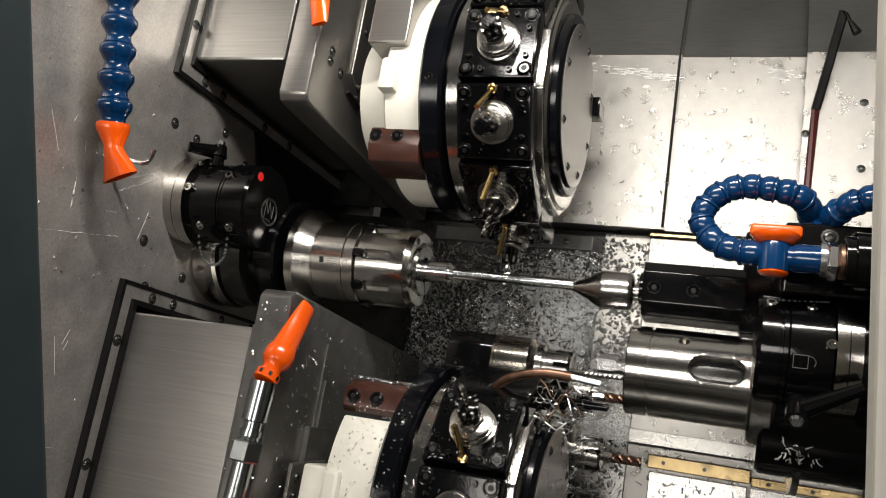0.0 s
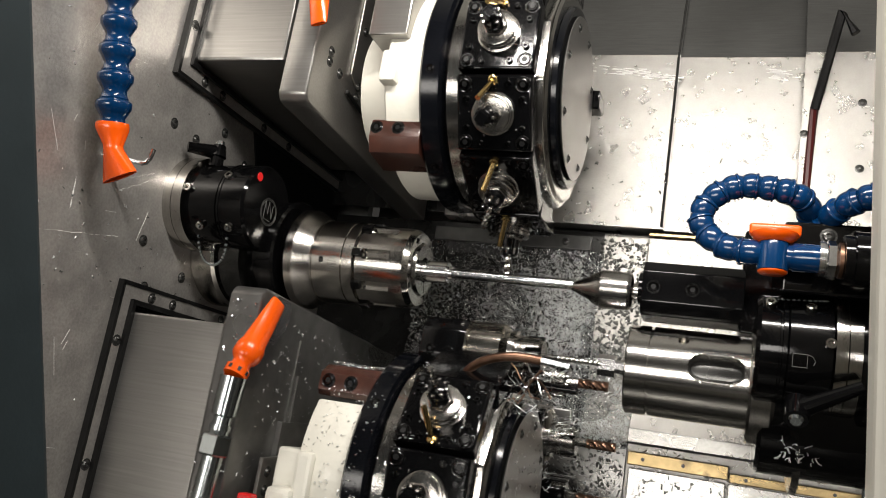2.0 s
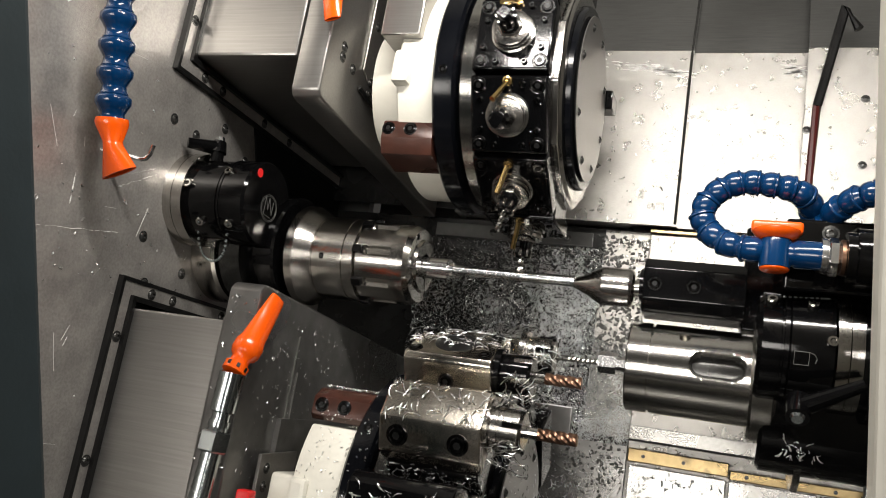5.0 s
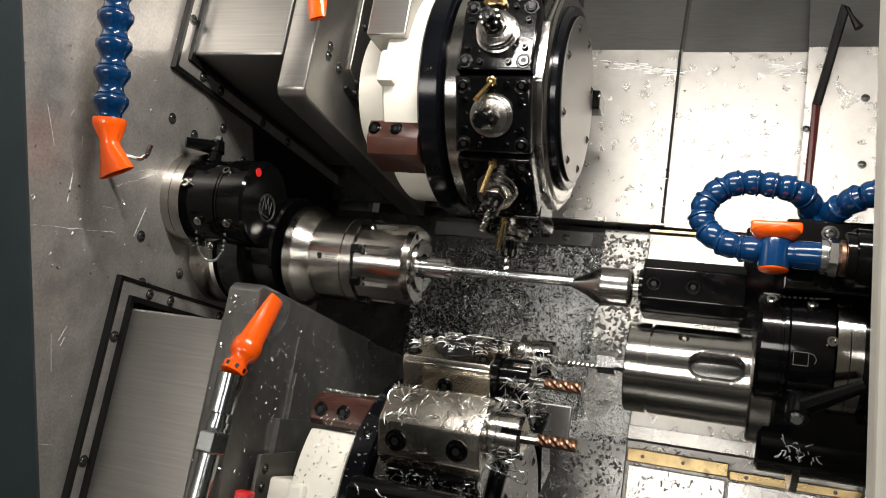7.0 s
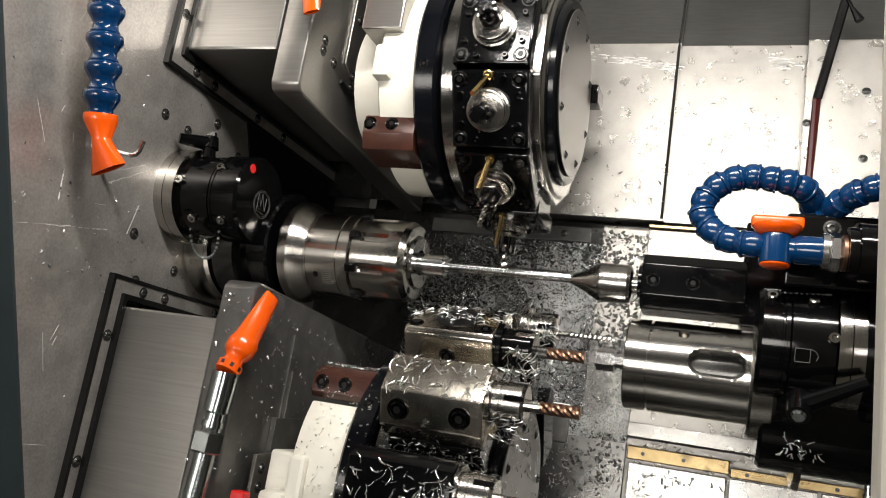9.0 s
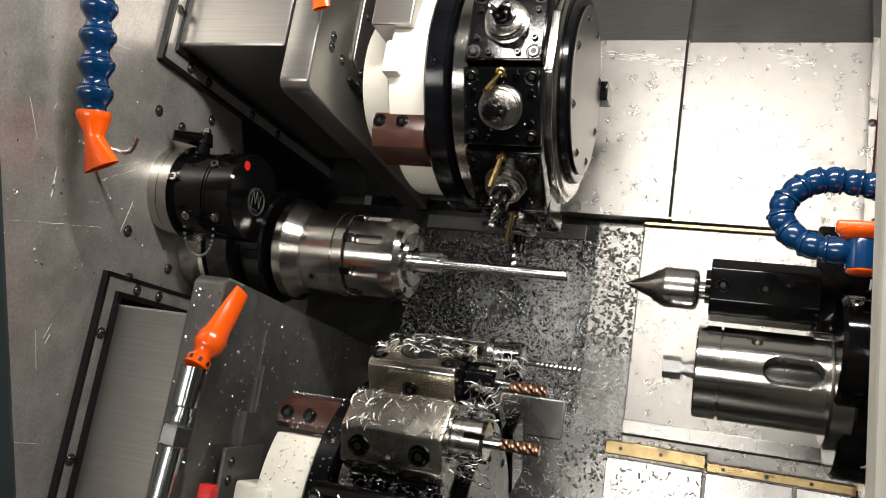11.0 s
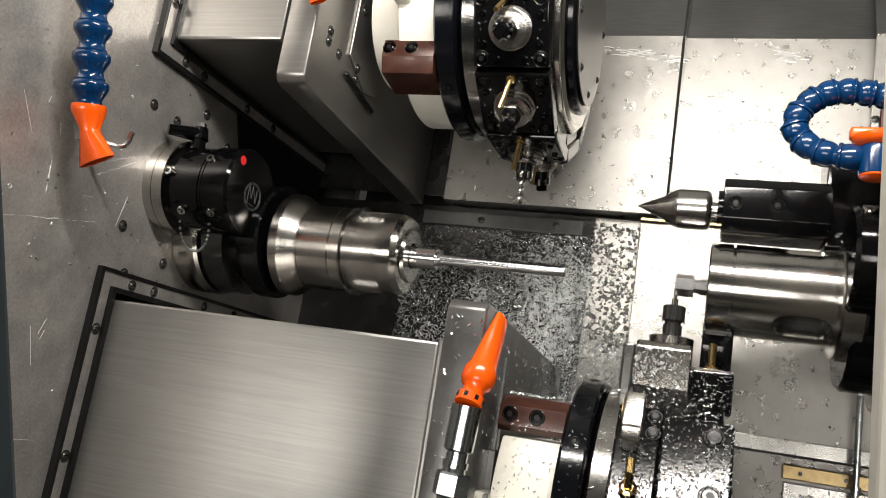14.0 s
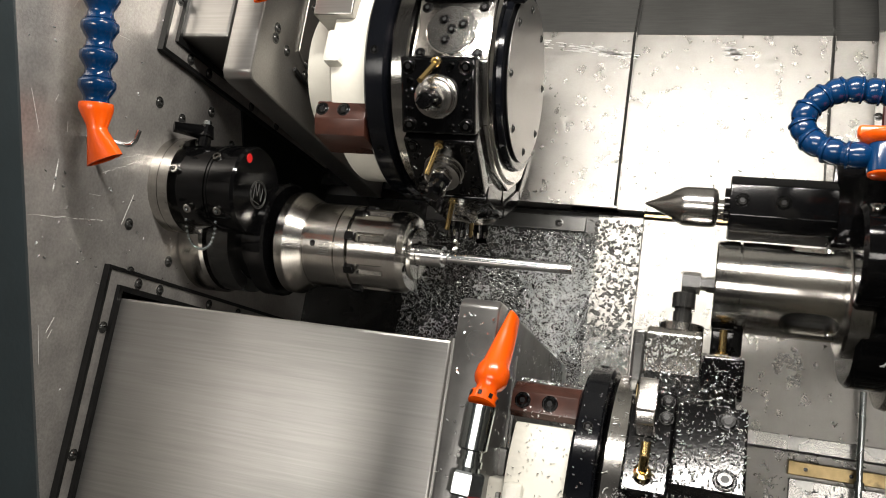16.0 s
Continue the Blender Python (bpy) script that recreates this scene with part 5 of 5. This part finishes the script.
def blue_hose():
    t = thing("coolant_hose", "looped blue segmented coolant hose with an orange tap", "coolant hose", (0, 0, 0))
    Y, Z, X = -0.13, 0.017, 0.409
    bm = bmesh.new()
    lathe(bm, [(0.4490, 0.010), (0.4490, 0.0135), (0.4270, 0.0135), (0.4250, 0.0120), (0.4200, 0.0115)], 28, at=(0, Y, Z))
    part("hose_socket", bm, "blue", t)
    bm = bmesh.new()
    lathe(bm, [(-0.0160, 0.0128), (-0.0150, 0.0142), (0.008, 0.0152), (0.0125, 0.0140)], 32, at=(X, Y, Z), axis="Z")
    part("tap_body", bm, "blue", t)
    bm = bmesh.new()       # bowl-shaped handle with a grip bar
    lathe(bm, [(0.0120, 0.0120), (0.0140, 0.0170), (0.0185, 0.0215), (0.0215, 0.0220), (0.0225, 0.0205), (0.0225, 0.0)], 36, at=(X, Y, Z), axis="Z")
    box(bm, X - 0.0235, X + 0.0235, Y - 0.0065, Y + 0.0065, Z + 0.0190, Z + 0.0310, 0.003)
    part("tap_handle", bm, "orange", t, "orange tap handle")
    bm = bmesh.new()
    lathe(bm, [(-0.0180, 0.0), (-0.0180, 0.0120), (-0.0165, 0.0136), (-0.0150, 0.0136)], 32, at=(X, Y, Z), axis="Z")
    part("tap_ring", bm, "orange", t, "orange tap retaining ring")

    def link(a, b, r=0.0128):
        """A ball socket with a raised collar at its mouth."""
        a, b = Vector(a), Vector(b)
        m = Matrix.Translation(a) @ (b - a).to_track_quat("Z", "Y").to_matrix().to_4x4()
        h, q = (b - a).length, bmesh.new()
        lathe(q, [(-0.12 * h, r * 0.70), (0.02 * h, r * 0.86), (0.16 * h, r * 0.95), (0.34 * h, r * 1.00), (0.52 * h, r * 1.00), (0.66 * h, r * 0.95), (0.70 * h, r * 1.05), (0.80 * h, r * 1.06), (0.83 * h, r * 1.02), (0.84 * h, r * 0.88), (1.06 * h, r * 0.72)], 28, m=m)
        part("hose_link", q, "blue", t)
    loop = [(0.3960, -0.1300, 0.0185), (0.3742, -0.1246, 0.0208), (0.3565, -0.1191, 0.0282), (0.3421, -0.1137, 0.0421), (0.3370, -0.1137, 0.0583), (0.3452, -0.1137, 0.0754), (0.3603, -0.1137, 0.0876), (0.3770, -0.1137, 0.0927), (0.3938, -0.1137, 0.0918), (0.4100, -0.1137, 0.0897), (0.4248, -0.1106, 0.0882), (0.4378, -0.0994, 0.0825), (0.4445, -0.0769, 0.0743), (0.4456, -0.0626, 0.0610)]
    for a, b in zip(loop, loop[1:]):
        link(a, b)
    tail = [(0.455, Y + 0.050, 0.0580), (0.458, Y + 0.036, 0.0680), (0.4684, Y + 0.016, 0.0750), (0.4824, Y + 0.003, 0.0797), (0.4973, Y, 0.0833), (0.5134, Y, 0.0859), (0.530, Y, 0.088)]
    for a, b in zip(tail, tail[1:]):
        link(a, b)
    return t


def end_cover():
    """The sheet at the counter spindle's end with its dark red wiper."""
    t = thing("end_cover", "steel end cover sheet with a dark red wiper strip", "cover", (0, 0, 0))
    bm = bmesh.new()
    y = BED_Y - 0.055
    prism(bm, [(y, 0.148), (y, 0.43), (y + 0.004, 0.43), (y + 0.004, 0.148)], 0.452, 1.05)
    s = part("sheet", bm, "plate", t)
    # same tilted band, with the dim reflection in its colour
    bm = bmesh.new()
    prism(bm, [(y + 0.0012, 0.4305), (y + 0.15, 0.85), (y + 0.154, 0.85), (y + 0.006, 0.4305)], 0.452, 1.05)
    part("hood", bm, "hood", t, "grey upper band, darkened for its dim reflection")
    for x, z in ((0.456, 0.30), (0.53, 0.25), (0.53, 0.35)):
        screw(s, (x, y, z), (0, -1, 0), 0.0045, "button")
    bm = bmesh.new()
    tube(bm, [(0.462, y - 0.004, 0.20), (0.467, y - 0.006, 0.34), (0.492, y - 0.05, 0.46)], 0.0055, 8)
    part("wiper", bm, "darkred", t, "dark red rubber wiper")
    bm = bmesh.new()
    tube(bm, [(0.467, y - 0.008, 0.335), (0.492, y - 0.053, 0.465), (0.51, y - 0.055, 0.43)], 0.0065, 8)
    part("wiper_edge", bm, "rubber", t)
    return t


def guide_rod():
    bm = bmesh.new()
    rod(bm, (0.556, 0.255, -0.08), (0.556, 0.255, -0.66), 0.0042, seg=14)
    rod(bm, (0.556, 0.255, -0.205), (0.556, 0.255, -0.195), 0.0062, seg=14)
    return thing("guide_rod", "thin upright steel rod before the way cover", "rod", bm=bm, mats="zinc")


guide_rod()
SPINDLE = counter_spindle()
BLUE_HOSE = blue_hose()
END_COVER = end_cover()


# ---- loose chips on the bed ----
def bed_chips():
    def heavy(x, z):
        d = 0.30 + 0.7 * max(0, min(1, (x + 0.05) / 0.20))
        return d * (1.0 if z < 0.06 else 0.55)
    c = chips("chips", None, 26000, patch(-0.12, 0.183, -0.30, 0.112, BED_Y - 0.0022, heavy), seed=11, size=(0.002, 0.0075), width=0.00042, lift=0.0010)
    c.matrix_world = TILT
    tagged(c, "silvery aluminium turning chips strewn over the bed", "chips")
    c = chips("chips", None, 5200, patch(0.182, 0.249, -0.34, 0.13, BED_Y - 0.0021, lambda x, z: 1.0 if z < -0.03 else 0.12), seed=12, size=(0.002, 0.007), width=0.0005, lift=0.0010)
    c.matrix_world = TILT
    tagged(c, "silvery aluminium chips lying at the edge of the way cover", "chips")
    g = granules("granules", 520, patch(0.150, 0.249, -0.06, 0.136, BED_Y - 0.0021, lambda x, z: 1.0 if x > 0.18 else 0.25), 17)
    g.matrix_world = TILT
    tagged(g, "wet rounded metal crumbs on the bright edge sheet", "chips")
    c = chips("chips", None, 90, patch(-0.02, 0.5, 0.16, 0.34, BED_Y - 0.031, lambda x, z: 1.0 if z < 0.24 else 0.3), seed=14, size=(0.003, 0.008), width=0.0008)
    c.matrix_world = TILT
    tagged(c, "few metal chips stuck to the bright cover sheet", "chips")
    g = granules("drops", 45, patch(-0.02, 0.52, 0.156, 0.30, BED_Y - 0.0302, lambda x, z: 1.0 if z < 0.22 else 0.35), 23, (0.0004, 0.0011))
    g.matrix_world = TILT
    tagged(g, "small coolant drops on the bright cover sheet", "drops")
    g = granules("drops", 200, patch(0.16, 0.248, -0.40, -0.182, BED_Y - 0.0072, lambda x, z: 1.0 if z > -0.24 else 0.3), 29, (0.0008, 0.0024))
    g.matrix_world = TILT
    tagged(g, "dark coolant drops on the lower grey sheet", "drops")
    g = granules("drops", 45, patch(0.254, 0.60, -0.145, 0.138, BED_Y - 0.0122), 31, (0.0003, 0.0007))
    g.matrix_world = TILT
    tagged(g, "small coolant drops on the way cover", "drops")


bed_chips()


# ---- everything that moves ----
def motions():
    def slide(ob, rows):
        walk(ob, [(t, TILT @ Matrix.Translation(p) @ Matrix.Rotation(radians(r), 4, "X")) for t, p, r in rows])

    def rows(base, keys):
        """keys: seconds, along the spindle, up the slant, turn in degrees."""
        return [(k[0], Vector(base) + Vector((k[1], 0, k[2])), k[3] if len(k) > 3 else 0) for k in keys]
    up_x = [(0, 0), (3.7, 0), (3.9, 0.012), (4.0, 0.0165), (4.2, 0.0215), (4.6, 0.022), (5.6, 0.004), (6.3, 0), (9.1, 0), (9.2, 0.0185), (9.5, 0.0185), (14.2, 0.0185), (14.3, -0.010), (14.4, -0.050), (14.5, -0.0610), (16, -0.0610)]
    up_v = [(0, 0), (1.5, 0.001), (1.8, 0.004), (2.0, 0.010), (2.2, 0.026), (2.5, 0.065), (2.7, 0.083), (3.0, 0.0885), (4.0, 0.0885), (4.2, 0.067), (4.6, 0.02), (5.2, 0.003), (6.3, 0.003), (9.2, 0.003), (12.5, 0.005), (12.7, 0.063), (12.9, 0.086), (13.0, 0.0895), (14.1, 0.0895), (14.3, 0.080), (14.4, 0.055), (14.5, 0.026), (15.2, 0.016), (16, 0.006)]
    up_r = [(0, 0), (13.2, 0), (13.25, 30), (13.3, 60), (13.35, 90), (13.4, 120), (16, 120)]
    low_x = [(0, 0), (1.6, 0), (1.7, -0.008), (2.0, -0.0365), (2.3, -0.066), (2.5, -0.072), (3.7, -0.072), (3.9, -0.056), (4.0, -0.048), (4.2, -0.039), (6.3, -0.037), (9.2, -0.036), (9.8, -0.045), (11.0, -0.067), (12.55, -0.066), (12.65, -0.02), (12.8, 0.10), (12.9, 0.17), (13.0, 0.206), (13.7, 0.206), (13.9, 0.228), (14.0, 0.231), (16, 0.234)]
    low_t = [(t, x * (0.92 if x < 0 else 0.83)) for t, x in low_x]
    low_v = [(0, 0), (0.5, 0.0044), (1.0, 0.0087), (1.5, 0.0115), (2.0, 0.0127), (2.15, 0.006), (2.3, -0.018), (2.5, -0.033), (3.0, -0.035), (3.7, -0.035), (4.0, 0.002), (4.2, 0.0135), (4.5, 0.0), (6.3, -0.030), (7.0, -0.023), (8.0, -0.008), (9.0, 0.006), (9.2, 0.006), (10.5, -0.03), (11.3, -0.036), (12.6, -0.037), (13.0, -0.036), (13.2, -0.020), (13.5, -0.004), (14.0, -0.002), (15.0, 0.004), (16, 0.010)]
    low_r = [(0, 0), (2.9, 0), (2.95, 30), (3.0, 60), (3.05, 90), (3.1, 120), (11.5, 120), (11.6, 155), (11.7, 195), (11.8, 225), (11.9, 240), (16, 240)]
    sub = [(0, 0, 0), (9.3, 0, 0), (9.8, 0.012, 0), (10.8, 0.072, 0), (11.2, 0.080, 0.001), (11.3, 0.081, 0.006), (11.4, 0.084, 0.020), (11.5, 0.0855, 0.036), (11.6, 0.0855, 0.066), (11.7, 0.0855, 0.080), (11.8, 0.0855, 0.086), (16, 0.0855, 0.088)]

    def at(table, t):
        for (a, va), (b, vb) in zip(table, table[1:]):
            if a <= t <= b:
                return va + (vb - va) * (t - a) / max(b - a, 1e-6)
        return table[-1][1]

    def merged(*tables):
        times = sorted({k[0] for tb in tables for k in tb})
        return [(t, *[at(tb, t) for tb in tables]) for t in times]
    zero = [(0, 0), (16, 0)]
    slide(UP_SADDLE, rows((0, 0, 0), merged(up_x, zero)))
    for ob, share in zip(UP_COVERS, (1.0, 1.0, 0.5)):
        slide(ob, rows((0, 0, 0), [(t, x * share, 0) for t, x, _ in merged(up_x, zero)]))
    slide(UP_HOUSING, rows(UP0, merged(up_x, up_v)))
    slide(UP_DISC, rows(UP0, merged(up_x, up_v, up_r)))
    slide(LOW_SADDLE, rows((0, 0, 0), merged(low_x, zero)))
    slide(LOW_COVER, rows((0, 0, 0), [(t, x * (0.75 if x < 0 else 0.82), 0) for t, x in low_x]))
    slide(LOW_HOUSING, rows(LOW0, merged(low_t, low_v)))
    slide(LOW_DISC, rows(LOW0, merged(low_t, low_v, low_r)))
    slide(SPINDLE, rows((0, 0, 0), sub))
    slide(BLUE_HOSE, rows((0, 0, 0), sub))
    slide(END_COVER, rows((0, 0, 0), [(t, x * 1.15, 0) for t, x, _ in sub]))
    turn = [(0, 0, 0, 0)]

    def spin(start, step, every, count):
        """The spindle turns from start on, by equal steps."""
        a = turn[-1][3]
        turn.append((start, 0, 0, a))
        for k in range(1, count + 1):
            turn.append((round(start + every * k, 3), 0, 0, a + step * k))
    spin(3.4, 45, 0.08, 8)
    spin(7.30, 75, 0.02, 24)
    spin(13.56, 75, 0.02, 24)
    turn.append((16, 0, 0, turn[-1][3]))
    slide(CHUCK, rows((0.006, 0, -0.002), turn))
    slide(STOCK, rows((0, 0, -0.003), turn))
    collet = next(c for c in SPINDLE.children if c.name.startswith("collet_sleeve"))
    walk(collet, [(t, Matrix.Translation((0, 0, -0.0935)) @ Matrix.Rotation(radians(a), 4, "X")) for t, a in ((0, 0), (12.4, 0), (12.65, -20), (12.85, -45), (13.0, -62), (16, -62))])


motions()
